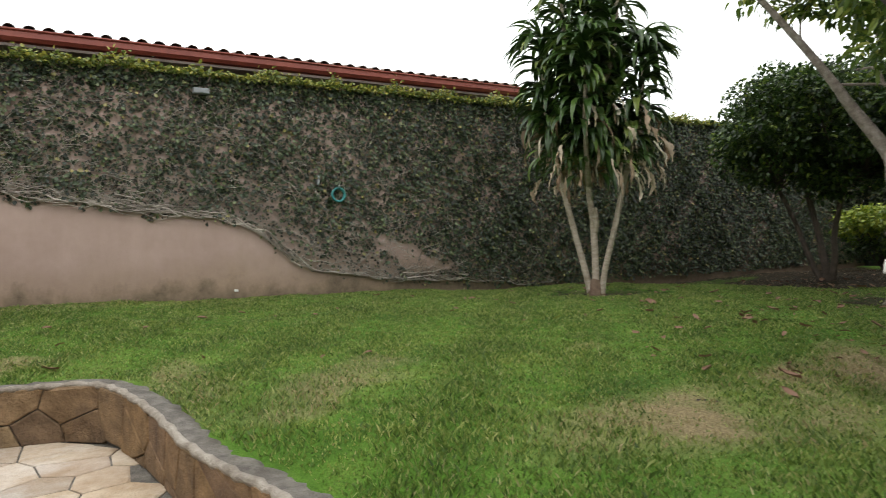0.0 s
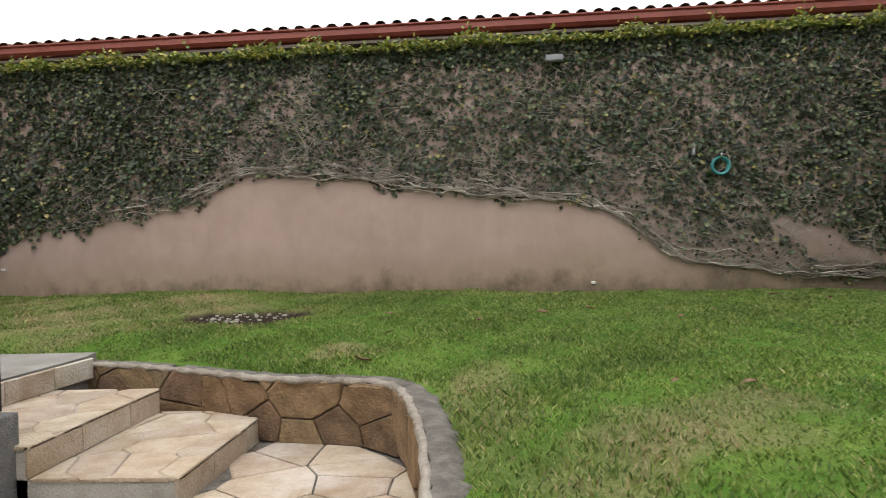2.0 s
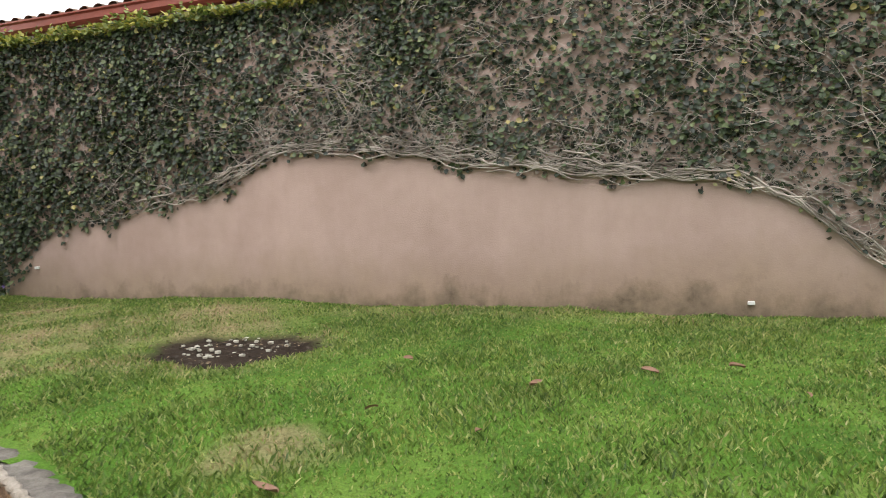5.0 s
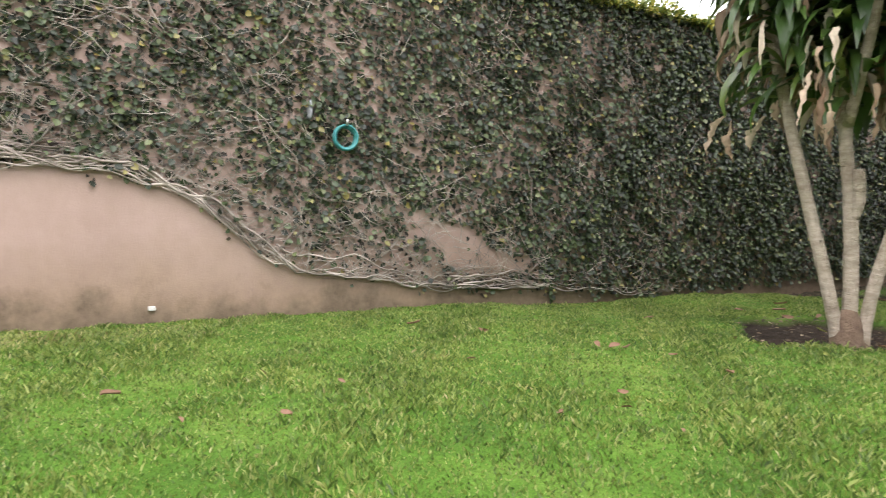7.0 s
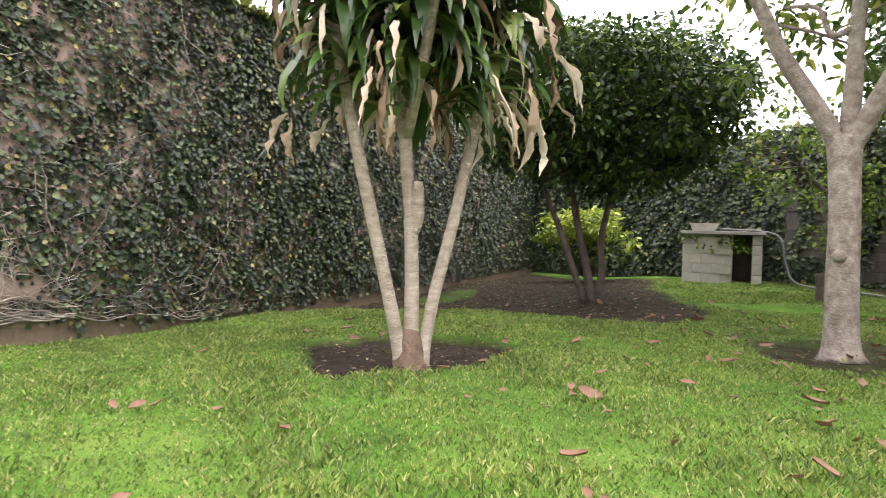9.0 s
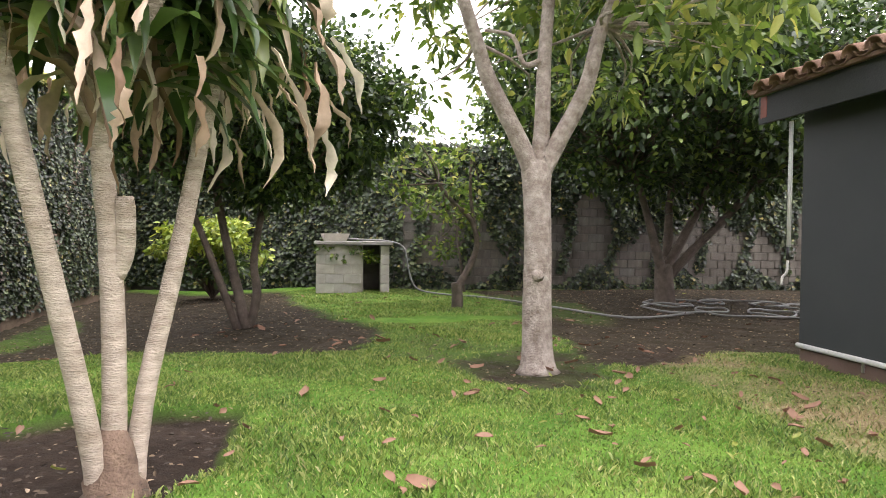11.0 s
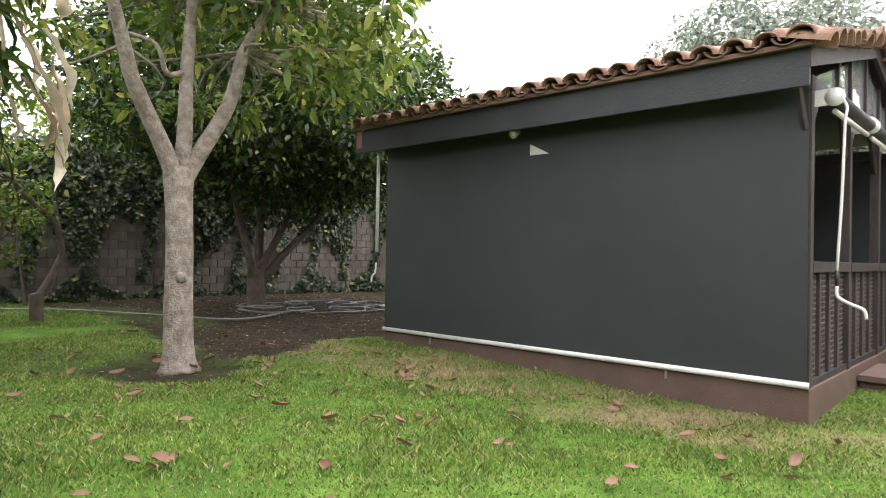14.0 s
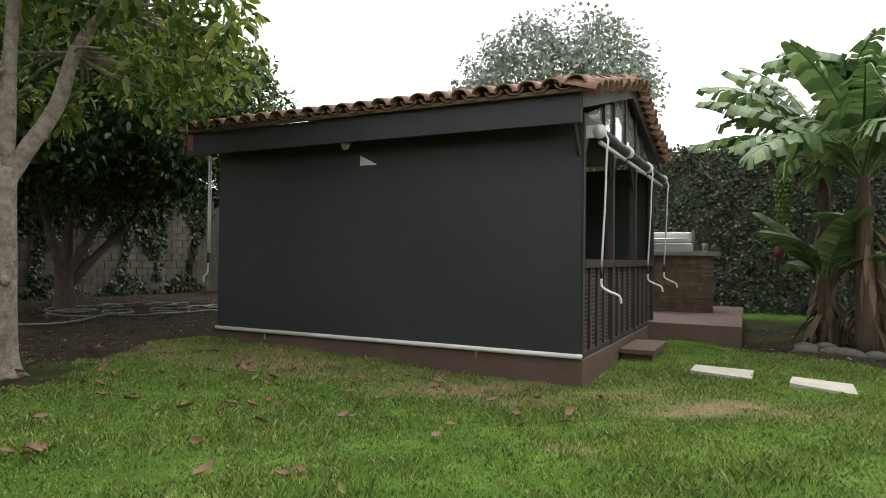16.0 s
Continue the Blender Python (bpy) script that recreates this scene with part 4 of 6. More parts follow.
def build_trees():
    build_dracaena()
    build_main_tree()
    leafy_tree("round_tree", "dense dark green round-crowned citrus tree", 12.5, -3.42,
               [([(0, 0, 0), (0.05, 0.1, 0.5), (0.1, 0.25, 1.1), (0.0, 0.4, 1.9)], 0.08, 0.05), ([(0.05, -0.05, 0), (0.0, -0.15, 0.5), (0.1, -0.1, 1.0), (0.2, -0.25, 1.9)], 0.07, 0.045), ([(-0.05, 0.1, 0), (-0.15, 0.3, 0.6), (-0.2, 0.55, 1.3), (-0.3, 0.8, 1.9)], 0.06, 0.04)],
               (0.0, -0.1, 3.05), (2.05, 2.1, 1.2), 330, 120, 0.10, M_DARKLEAF, M_DARKBARK, 5, clump_r=0.42)
    leafy_tree("citrus_tree", "large dark citrus tree with several low limbs", 13.5, -10.5,
               [([(0, 0, 0), (0, 0.02, 0.3), (0.0, 0.05, 0.75)], 0.20, 0.15), ([(0, 0.05, 0.5), (-0.1, 0.25, 1.0), (0.0, 0.35, 1.5), (-0.1, 0.7, 2.4)], 0.10, 0.05), ([(0, 0, 0.6), (0.1, -0.1, 1.2), (0.0, -0.05, 1.8), (0.1, -0.2, 2.6)], 0.10, 0.05), ([(0, -0.05, 0.5), (-0.2, -0.4, 1.0), (-0.3, -1.0, 1.6), (-0.4, -1.5, 2.2)], 0.09, 0.05), ([(0, 0.05, 0.6), (-0.2, -0.2, 1.2), (-0.3, -0.5, 1.9), (-0.4, -0.6, 2.5)], 0.09, 0.05)],
               (-0.1, -0.6, 3.95), (3.1, 4.1, 2.1), 620, 80, 0.12, M_DARKLEAF, M_DARKBARK, 6, clump_r=0.55)
    leafy_tree("pruned_tree", "young crooked tree with sawn stub and thin foliage", 13.45, -6.68,
               [([(0, 0, 0), (0.0, 0.0, 0.25), (0, 0.02, 0.48)], 0.10, 0.085), ([(0, 0, 0.4), (0.0, -0.2, 0.75), (0, -0.32, 1.1), (0.0, -0.22, 1.5), (0, 0.1, 1.8), (0, 0.35, 2.1)], 0.06, 0.03), ([(0, -0.3, 1.3), (0, -0.2, 1.9), (0.05, -0.22, 2.6)], 0.035, 0.02)],
               (0.1, 0.4, 2.3), (0.9, 1.0, 1.0), 22, 24, 0.11, M_MIDLEAF, M_DARKBARK, 8, clump_r=0.26)
    leafy_tree("tree_behind_wall", "bright green tree beyond the far wall", 21.5, -11.8, [([(0, 0, 0), (0, 0.2, 2.0), (0, 0, 4.0)], 0.18, 0.1)], (0, 0, 4.4), (2.2, 2.8, 2.0), 130, 48, 0.16, M_MIDLEAF, M_DARKBARK, 9, clump_r=0.7, group="trees behind the far wall")
    leafy_tree("tree_behind_wall", "bright green tree beyond the far wall", 20.6, -17.0, [([(0, 0, 0), (0, 0.2, 2.0), (0, 0, 4.2)], 0.18, 0.1)], (0, 0, 5.6), (2.8, 4.2, 2.7), 230, 48, 0.16, M_MIDLEAF, M_DARKBARK, 10, clump_r=0.7, group="trees behind the far wall")
    leafy_tree("olive_tree", "grey-green tree far behind the pavilion, paled by painted haze", 8.6, -29.0, [([(0, 0, 0), (0, 0.2, 4.0), (0, 0, 7.5)], 0.25, 0.12)], (0, 0, 8.6), (4.3, 3.0, 2.6), 190, 64, 0.22, M_OLIVE, M_BARK, 12, clump_r=0.8)
    leafy_tree("wall_shrub", "light green shrub against the far ivy wall", 16.6, -7.6, [([(0, 0, 0), (0, 0.1, 0.8), (0, 0.2, 1.6)], 0.04, 0.02)], (0.2, 0.3, 1.9), (0.4, 0.7, 1.1), 20, 32, 0.12, M_MIDLEAF, M_DARKBARK, 13, clump_r=0.32)
    b = thing("lime_bush", "low lime-yellow leafy garden bush", "bush", 16.6, -2.45, 0.0)
    g = Geo()
    rnd = random.Random(3)
    cs = []
    for i in range(46):
        a, r, z = rnd.uniform(0, 6.28), rnd.uniform(0.1, 1.0), rnd.uniform(0.45, 1.35)
        cs.append((r * math.cos(a), r * math.sin(a), z))
        g.tube([(0, 0, -0.1), (cs[-1][0] * 0.5, cs[-1][1] * 0.5, z * 0.6), cs[-1]], [0.02, 0.012, 0.005], 5)
    g.ob("stems", M_DARKBARK, b)
    # Clumps above 0.75 m are lime yellow, those below dark green.
    crown_leaves("top_foliage", [c for c in cs if c[2] > 0.75], [0.24] * len([c for c in cs if c[2] > 0.75]), 60, 0.13, M_LIME, b, "lime yellow leaves on the upper part")
    crown_leaves("low_foliage", [c for c in cs if c[2] <= 0.75], [0.3] * len([c for c in cs if c[2] <= 0.75]), 60, 0.13, M_DARKLEAF, b)


def banana(x, y, h, n, seed, fruit=False):
    rnd = random.Random(seed)
    t = thing("banana_plant", "banana plant with tattered broad leaves" + (" and a green fruit bunch" if fruit else " and a brown stalk"), "banana plant", x, y, land1(x, y) - 0.05, group="banana plants by the garden wall")
    s = smooth3([(0, 0, 0), (0.03, 0.02, h * 0.4), (0.05, 0.05, h * 0.75), (0.06, 0.06, h)])
    Geo().tube(s, taper(len(s), 0.15, 0.07), 12).ob("stalk", M_BANANABARK, t, "", True)
    dead = Geo()
    for i in range(34):
        a = rnd.uniform(0, 6.28)
        strap_leaf(dead, (0.12 * math.cos(a), 0.12 * math.sin(a), rnd.uniform(0.3, h * 0.7)), a, rnd.uniform(-1.3, -0.6), rnd.uniform(0.35, 0.8), rnd.uniform(0.05, 0.10), 0.6, rnd, rnd.uniform(-1.5, 1.5))
    dead.ob("dry_sheath_skirt", M_SHEATH, t, "dry brown hanging leaf sheaths", True)
    for i in range(n):
        g = Geo()
        a = i * 2.4 + rnd.uniform(-0.4, 0.4)
        L, rise, droop = (rnd.uniform(2.0, 2.9), rnd.uniform(0.75, 1.45), rnd.uniform(0.8, 1.7)) if h > 1.5 else (rnd.uniform(1.1, 1.5), rnd.uniform(0.5, 1.3), rnd.uniform(0.6, 1.3))
        d, side = Vector((math.cos(a), math.sin(a), 0)), Vector((-math.sin(a), math.cos(a), 0))
        p, el, rib = Vector((0.06, 0.06, h - 0.05)), rise, []
        for k in range(31):
            rib.append((p.copy(), el))
            p = p + (d * math.cos(el) + Vector((0, 0, 1)) * math.sin(el)) * L / 30
            el -= droop / 30
        g.tube([q[0] for q in rib], taper(31, 0.022, 0.006), 6)
        g.ob("midrib", M_BANANA, t, "", True)
        bl = Geo()
        for sg in (-1, 1):
            k = 4
            while k < 30:
                step = rnd.choice((1, 1, 1, 2))
                k2 = min(k + step, 30)
                sag = rnd.uniform(0.1, 1.0) if h > 1.5 else 0.12
                quad = []
                for q in (k, k2):
                    w = 0.30 * math.sin(math.pi * min(1, (q - 3) / 27.5)) ** 0.6 + 0.02
                    c, e = rib[q]
                    up = Vector((0, 0, 1)) * math.cos(e) - d * math.sin(e)
                    fwd = (d * math.cos(e) + Vector((0, 0, 1)) * math.sin(e)) * 0.06
                    quad.append((c, c + side * sg * w * 0.55 + up * 0.03 + fwd - Vector((0, 0, w * sag * 0.25)), c + side * sg * w * (1 - sag * 0.2) + fwd * 2 - Vector((0, 0, w * sag))))
                o = len(bl.v)
                for tri in quad:
                    bl.v += [tuple(v) for v in tri]
                bl.f += [(o, o + 1, o + 4, o + 3), (o + 1, o + 2, o + 5, o + 4)]
                k = k2
        bl.ob("leaf_blade", M_BANANA, t, "", True)
    if fruit:
        bunch = Geo().tube([(0.06, 0.06, h - 0.05), (0.4, 0.2, h + 0.2), (0.68, 0.3, h), (0.72, 0.3, h - 0.4), (0.72, 0.3, h - 1.15), (0.75, 0.3, h - 1.4)], [0.04, 0.04, 0.035, 0.025, 0.018, 0.014], 8).ob("fruit_stem", M_FRUIT, t, "bowed stem with unripe green bananas", True)
        one = None
        for r in range(9):
            for k in range(10):
                if one is None:
                    one = o = Geo().tube([(0.04, 0, 0), (0.10, 0, -0.005), (0.145, 0, 0.02), (0.165, 0, 0.07)], [0.014, 0.026, 0.024, 0.008], 7).ob("banana_fruit", M_FRUIT, bunch, "", True)
                else:
                    o = new("banana_fruit", one.data)
                    o.parent = bunch
                q = 1 - 0.045 * r
                o.matrix_basis = Matrix.LocRotScale((0.72, 0.3, h - 0.35 - r * 0.085), Euler((0, 0, k * 0.63 + r * 0.3)), (q, q, q))
        Geo().tube([(0.75, 0.3, h - 1.36), (0.76, 0.3, h - 1.44), (0.78, 0.3, h - 1.56), (0.79, 0.3, h - 1.66), (0.8, 0.3, h - 1.74)], [0.02, 0.075, 0.09, 0.06, 0.01], 10).ob("blossom", M_BLOSSOM, t, "drooping dark purple-red blossom bud", True)


# ---- pavilion ----
def build_pavilion():
    t = thing("pavilion", "dark timber garden pavilion with clay tile roof", "pavilion", 3.87, -8.74, 0, -4.84)
    W, D = 4.98, 4.4
    Geo().box(0, -D, -0.45, W, 0, 0.085, 0.012).ob("plinth", M_BROWN, t, "brown painted concrete plinth")
    post = Geo().box(-0.045, -0.045, 0.085, 0.045, 0.045, 2.50, 0.006)
    pd = None
    spots = [(0.05, -0.06), (0.05, -1.42), (0.05, -2.84), (0.05, -D + 0.06), (W - 0.06, -0.06), (W - 0.06, -D + 0.06), (W - 0.06, -2.2), (2.5, -D + 0.06)]
    for a, b in spots:
        if pd is None:
            pd = o = post.ob("post", M_DARKWOOD, t)
        else:
            o = new("post", pd.data)
            o.parent = t
        o.location = (a, b, 0)
    # roller screen on the long side
    sc = Geo().box(0.02, 0.012, 0.13, W - 0.02, 0.020, 2.50)
    so = sc.ob("roller_screen", M_SCREEN, t, "lowered charcoal fabric roller screen")
    br = Geo().tube([(0.0, 0.022, 0.118), (W, 0.022, 0.118)], 0.026, 12)
    bo = br.ob("bottom_bar", M_WHITE, so, "white enamel bottom bar", True)
    for a in (1.15, W - 0.85):
        Geo().box(a - 0.012, -0.0, 0.01, a + 0.012, 0.02, 0.09, 0.003).ob("hold_down", M_STEEL, so, "small metal hold-down clip")
    # beams and fascia
    Geo().box(-0.05, 0.27, 2.40, W + 0.30, 0.31, 2.69, 0.006).ob("fascia", M_FASCIA, t, "dark painted fascia board")
    Geo().box(W + 0.16, 0.25, 2.46, W + 0.26, 0.315, 2.68, 0.004).ob("fascia_end", M_GUTTER, t, "red-brown board end")
    for b in (-0.06, -D + 0.06):
        Geo().box(0, b - 0.05, 2.44, W, b + 0.05, 2.56, 0.006).ob("top_beam", M_DARKWOOD, t)
    for a in (0.05, W - 0.06):
        Geo().box(a - 0.05, -D, 2.44, a + 0.05, 0.0, 2.56, 0.006).ob("tie_beam", M_DARKWOOD, t)
    # roof slopes
    ridge_b, ridge_z, eave_z = -2.2, 3.36, 2.70
    for sgn, name in ((1, "front"), (-1, "back")):
        y0 = 0.36 if sgn > 0 else -D - 0.36
        g = Geo()
        x0, x1 = -0.10, W + 0.30
        g.add([(x0, y0, eave_z), (x1, y0, eave_z), (x1, ridge_b, ridge_z), (x0, ridge_b, ridge_z), (x0, y0, eave_z + 0.03), (x1, y0, eave_z + 0.03), (x1, ridge_b, ridge_z + 0.03), (x0, ridge_b, ridge_z + 0.03)],
              [(0, 1, 2, 3), (7, 6, 5, 4), (0, 4, 5, 1), (1, 5, 6, 2), (2, 6, 7, 3), (3, 7, 4, 0)])
        g.ob("roof_deck", M_DARKWOOD, t)
    Geo().box(-0.10, 0.33, 2.685, W + 0.30, 0.375, 2.725, 0.004).ob("drip_edge", M_TILEDARK, t, "dull red-brown drip edge strip")
    # barrel tiles
    ang = math.atan2(ridge_z - eave_z, 0.36 - ridge_b)
    slope = math.hypot(ridge_z - eave_z, 0.36 - ridge_b)
    tl = 0.46
    def barrel(r0, r1, L, up):
        g, n = Geo(), 8
        for k, (r, s) in enumerate(((r0, 0.0), (r1, L), (r0 - 0.016, 0.0), (r1 - 0.016, L))):
            for i in range(n + 1):
                a = math.pi * i / n
                g.v.append((r * math.cos(a), s, (r * math.sin(a)) * (0.85 if up else -0.7)))
        m = n + 1
        for i in range(n):
            q = [(i, i + 1, m + i + 1, m + i), (2 * m + i, 3 * m + i, 3 * m + i + 1, 2 * m + i + 1), (i, 2 * m + i, 2 * m + i + 1, i + 1), (m + i, m + i + 1, 3 * m + i + 1, 3 * m + i)]
            g.f += q
        return g
    cap = barrel(0.105, 0.085, tl, True)
    pan = barrel(0.10, 0.085, tl, False)
    rnd = random.Random(2)
    caps = pans = None
    rows = int(slope / 0.40) + 1
    cols = int((W + 0.36) / 0.245)
    for side in (1, -1):
        for j in range(rows):
            s = j * 0.40 - 0.05
            if s + 0.3 > slope:
                continue
            for i in range(cols + 1):
                x = -0.02 + i * 0.245
                for kind in (0, 1):
                    if side < 0 and kind == 1:
                        continue
                    xx = x + (0.1225 if kind else 0)
                    if xx > W + 0.3:
                        continue
                    lift = 0.075 if kind == 0 else 0.10
                    yy = (0.36 - s * math.cos(ang)) if side > 0 else (-D - 0.36 + s * math.cos(ang))
                    zz = eave_z + s * math.sin(ang) + lift - 0.02 + 0.0
                    if kind == 0:
                        if caps is None:
                            caps = o = cap.ob("roof_tile", M_TILE, t, "", True)
                        else:
                            o = new("roof_tile", caps.data); o.parent = t
                    else:
                        # Pan tiles take a darker clay colour than the cap tiles.
                        if pans is None:
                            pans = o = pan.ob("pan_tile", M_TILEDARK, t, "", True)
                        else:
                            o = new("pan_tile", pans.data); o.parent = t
                    o.matrix_basis = pose(xx + rnd.uniform(-0.008, 0.008), yy, zz + rnd.uniform(-0.004, 0.008), math.degrees(ang) if side > 0 else math.degrees(ang), 0, 180 if side > 0 else 0) @ pose(0, 0, 0, 0, 0, rnd.uniform(-2, 2))
    rg = barrel(0.12, 0.10, 0.44, True)
    ro = None
    for i in range(14):
        if ro is None:
            ro = o = rg.ob("ridge_tile", M_TILE, t, "", True)
        else:
            o = new("ridge_tile", ro.data); o.parent = t
        o.matrix_basis = pose(-0.12 + i * 0.40, ridge_b, ridge_z + 0.05, 0, 0, -90)
    # verge tiles laid across the gable edge
    vo = None
    for side in (1, -1):
        for j in range(int(slope / 0.215) + 1):
            s = j * 0.215 + 0.06
            yy = (0.36 - s * math.cos(ang)) if side > 0 else (-D - 0.36 + s * math.cos(ang))
            if vo is None:
                vo = o = barrel(0.105, 0.12, 0.42, True).ob("verge_tile", M_TILE, t, "", True)
            else:
                o = new("verge_tile", vo.data); o.parent = t
            o.matrix_basis = pose(0.20 + rnd.uniform(-0.015, 0.015), yy, eave_z + s * math.sin(ang) + 0.075, 0, 0, 90) @ pose(0, 0, 0, -15 + rnd.uniform(-3, 3), rnd.uniform(-4, 4), rnd.uniform(-3, 3))
    # gable end: barge board, glass and bars
    for s0, s1 in (((0.30, eave_z - 0.10), (ridge_b, ridge_z - 0.10)), ((-D - 0.30, eave_z - 0.10), (ridge_b, ridge_z - 0.10))):
        g = Geo()
        (ya, za), (yb, zb) = s0, s1
        g.add([(x, y, z + h) for x in (-0.06, -0.02) for (y, z) in ((ya, za), (yb, zb)) for h in (-0.06, 0.10)], [(0, 1, 3, 2), (4, 6, 7, 5), (0, 4, 5, 1), (2, 3, 7, 6), (1, 5, 7, 3), (0, 2, 6, 4)])
        g.ob("barge_board", M_DARKWOOD, t, "weathered grey-brown barge board")
    gl = Geo()
    gl.add([(0.05, -0.12, 2.56), (0.05, -D + 0.12, 2.56), (0.05, ridge_b, 3.22)], [(0, 1, 2)])
    gl.add([(0.056, -0.12, 2.56), (0.056, -D + 0.12, 2.56), (0.056, ridge_b, 3.22)], [(2, 1, 0)])
    go = gl.ob("gable_glass", M_GLASS, t, "triangular clear gable glazing")
    go.visible_shadow = False
    # Dark panel added at the far gable to block sky behind the glass.
    fg = Geo()
    fg.add([(W - 0.05, -0.12, 2.56), (W - 0.05, -D + 0.12, 2.56), (W - 0.05, ridge_b, 3.22), (W - 0.01, -0.12, 2.56), (W - 0.01, -D + 0.12, 2.56), (W - 0.01, ridge_b, 3.22)], [(0, 1, 2), (5, 4, 3), (0, 3, 4, 1), (1, 4, 5, 2), (2, 5, 3, 0)])
    fg.ob("gable_sky_block", M_DARKWOOD, t, "dark panel added to keep sky out of the gable")
    for b in (-1.0, -1.5, -2.2, -2.9, -3.4):
        top = ridge_z - 0.14 - abs(b - ridge_b) * math.tan(ang)
        Geo().box(0.02, b - 0.03, 2.55, 0.10, b + 0.03, top, 0.004).ob("gable_bar", M_DARKWOOD, t)
    # balustrade on the gable side
    seg = [(-0.10, -1.38), (-1.46, -2.80), (-2.88, -D + 0.1)]
    for b0, b1 in seg:
        Geo().box(0.0, b1, 1.00, 0.11, b0, 1.09, 0.006).ob("hand_rail", M_DARKWOOD, t, "brown timber rail")
        Geo().box(0.02, b1, 0.085, 0.09, b0, 0.14, 0.004).ob("bottom_rail", M_DARKWOOD, t)
        k = max(2, int((b0 - b1) / 0.3))
        for i in range(1, k):
            b = b0 + (b1 - b0) * i / k
            Geo().box(0.025, b - 0.028, 0.14, 0.085, b + 0.028, 1.0, 0.003).ob("baluster", M_DARKWOOD, t)
        lat = Geo()
        for i in range(int((b0 - b1) / 0.045)):
            b = b0 - i * 0.045
            lat.box(0.052, b - 0.006, 0.14, 0.056, b + 0.006, 1.0)
        for i in range(19):
            z = 0.16 + i * 0.045
            lat.box(0.052, b1, z - 0.006, 0.056, b0, z + 0.006)
        lat.ob("lattice", M_MESHBROWN, t, "fine brown mesh lattice")
    for b in (-0.06, -1.42, -2.84):
        for sg in (-1, 1):
            Geo().tube([(0.05, b, 2.05), (0.05, b + sg * 0.28, 2.44)], 0.03, 6).ob("knee_brace", M_DARKWOOD, t)
    # rolled-up awnings with cranks
    for b0, b1, rodb in ((-0.02, -1.40, -0.06), (-1.45, -2.80, -2.78), (-2.86, -4.32, -4.30)):
        aw = Geo().tube([(-0.14, b0 - 0.07, 2.36), (-0.14, b1 + 0.05, 2.36)], 0.058, 14).ob("rolled_awning", M_SCREEN, t, "rolled charcoal fabric awning", True)
        Geo().tube([(-0.13, b0 - 0.1, 2.27), (-0.13, b1 + 0.06, 2.27)], 0.022, 10).ob("front_bar", M_WHITE, aw, "cream enamel front bar", True)
        for b in (b0 - 0.04, b1 + 0.03):
            Geo().tube([(-0.14, b - 0.007, 2.37), (-0.14, b + 0.007, 2.37)], 0.072, 16).ob("bracket", M_WHITE, aw, "round white end bracket", True)
            Geo().box(-0.14, b - 0.006, 2.31, 0.0, b + 0.006, 2.44, 0.004).ob("bracket_arm", M_WHITE, aw, "white bracket arm")
        g = Geo()
        g.tube(smooth3([(-0.18, rodb, 2.36), (-0.22, rodb - 0.01, 2.28), (-0.21, rodb, 2.15), (-0.19, rodb - 0.02, 1.6), (-0.16, rodb - 0.03, 1.02)]), 0.011, 8)
        g.ob("crank_rod", M_WHITE, aw, "long white crank rod", True)
        g = Geo()
        g.tube([(-0.16, rodb - 0.03, 1.02), (-0.16, rodb - 0.03, 0.90)], 0.014, 8)
        g.ob("joint_sleeve", M_DARK, aw, "dark joint sleeve", True)
        g = Geo()
        g.tube(smooth3([(-0.16, rodb - 0.03, 0.90), (-0.17, rodb - 0.02, 0.82), (-0.25, rodb - 0.02, 0.77), (-0.34, rodb - 0.02, 0.73), (-0.36, rodb - 0.02, 0.66)]), 0.012, 8)
        g.ob("crank_handle", M_WHITE, aw, "bent white crank handle", True)
    # crank of the long screen hangs at the far corner
    g = Geo()
    for o in (0, 0.035):
        g.tube([(W + 0.10 + o, 0.06, 2.42), (W + 0.10 + o, 0.06, 1.12)], 0.011, 8)
    g.ob("crank_rod", M_WHITE, so, "pair of white crank rods", True)
    Geo().tube([(W + 0.13, 0.06, 1.12), (W + 0.13, 0.06, 0.98)], 0.014, 8).ob("joint_sleeve", M_DARK, so, "", True)
    Geo().tube(smooth3([(W + 0.13, 0.06, 0.98), (W + 0.14, 0.06, 0.85), (W + 0.19, 0.07, 0.8), (W + 0.20, 0.07, 0.72)]), 0.013, 8).ob("crank_handle", M_WHITE, so, "", True)
    # floor and a light seat wall inside
    Geo().box(0.1, -D + 0.1, 0.086, W - 0.1, -0.1, 0.095).ob("pavilion_floor", M_BROWN, t)
    bs = Geo().box(W - 0.03, -D + 0.02, 0.13, W - 0.022, -0.02, 2.5)
    bs.ob("roller_screen", M_SCREEN, t, "lowered charcoal fabric screen")
    Geo().box(0.1, -D + 0.02, 0.13, W - 0.1, -D + 0.028, 2.5).ob("roller_screen", M_SCREEN, t, "lowered charcoal fabric screen")
    # bulkhead lamp under the eave
    lamp = thing("eave_lamp", "small white lamp under the pavilion eave", "lamp", 3.99, -8.75, 0.05, -4.84)
    Geo().tube([(2.72, 0.05, 2.38), (2.72, 0.10, 2.36), (2.72, 0.13, 2.34)], [0.03, 0.05, 0.045], 12).ob("shade", M_WHITE, lamp, "", True)
    Geo().box(2.69, 0.022, 2.36, 2.75, 0.05, 2.42, 0.004).ob("mount", M_GREYPLASTIC, lamp)
    # White triangle painted on the screen as the sky's reflection.
    sky_patch = thing("sky_reflection", "white patch painted as a sky reflection on the screen", "window pane", 3.99, -8.75, 0.04, -4.84)
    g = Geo()
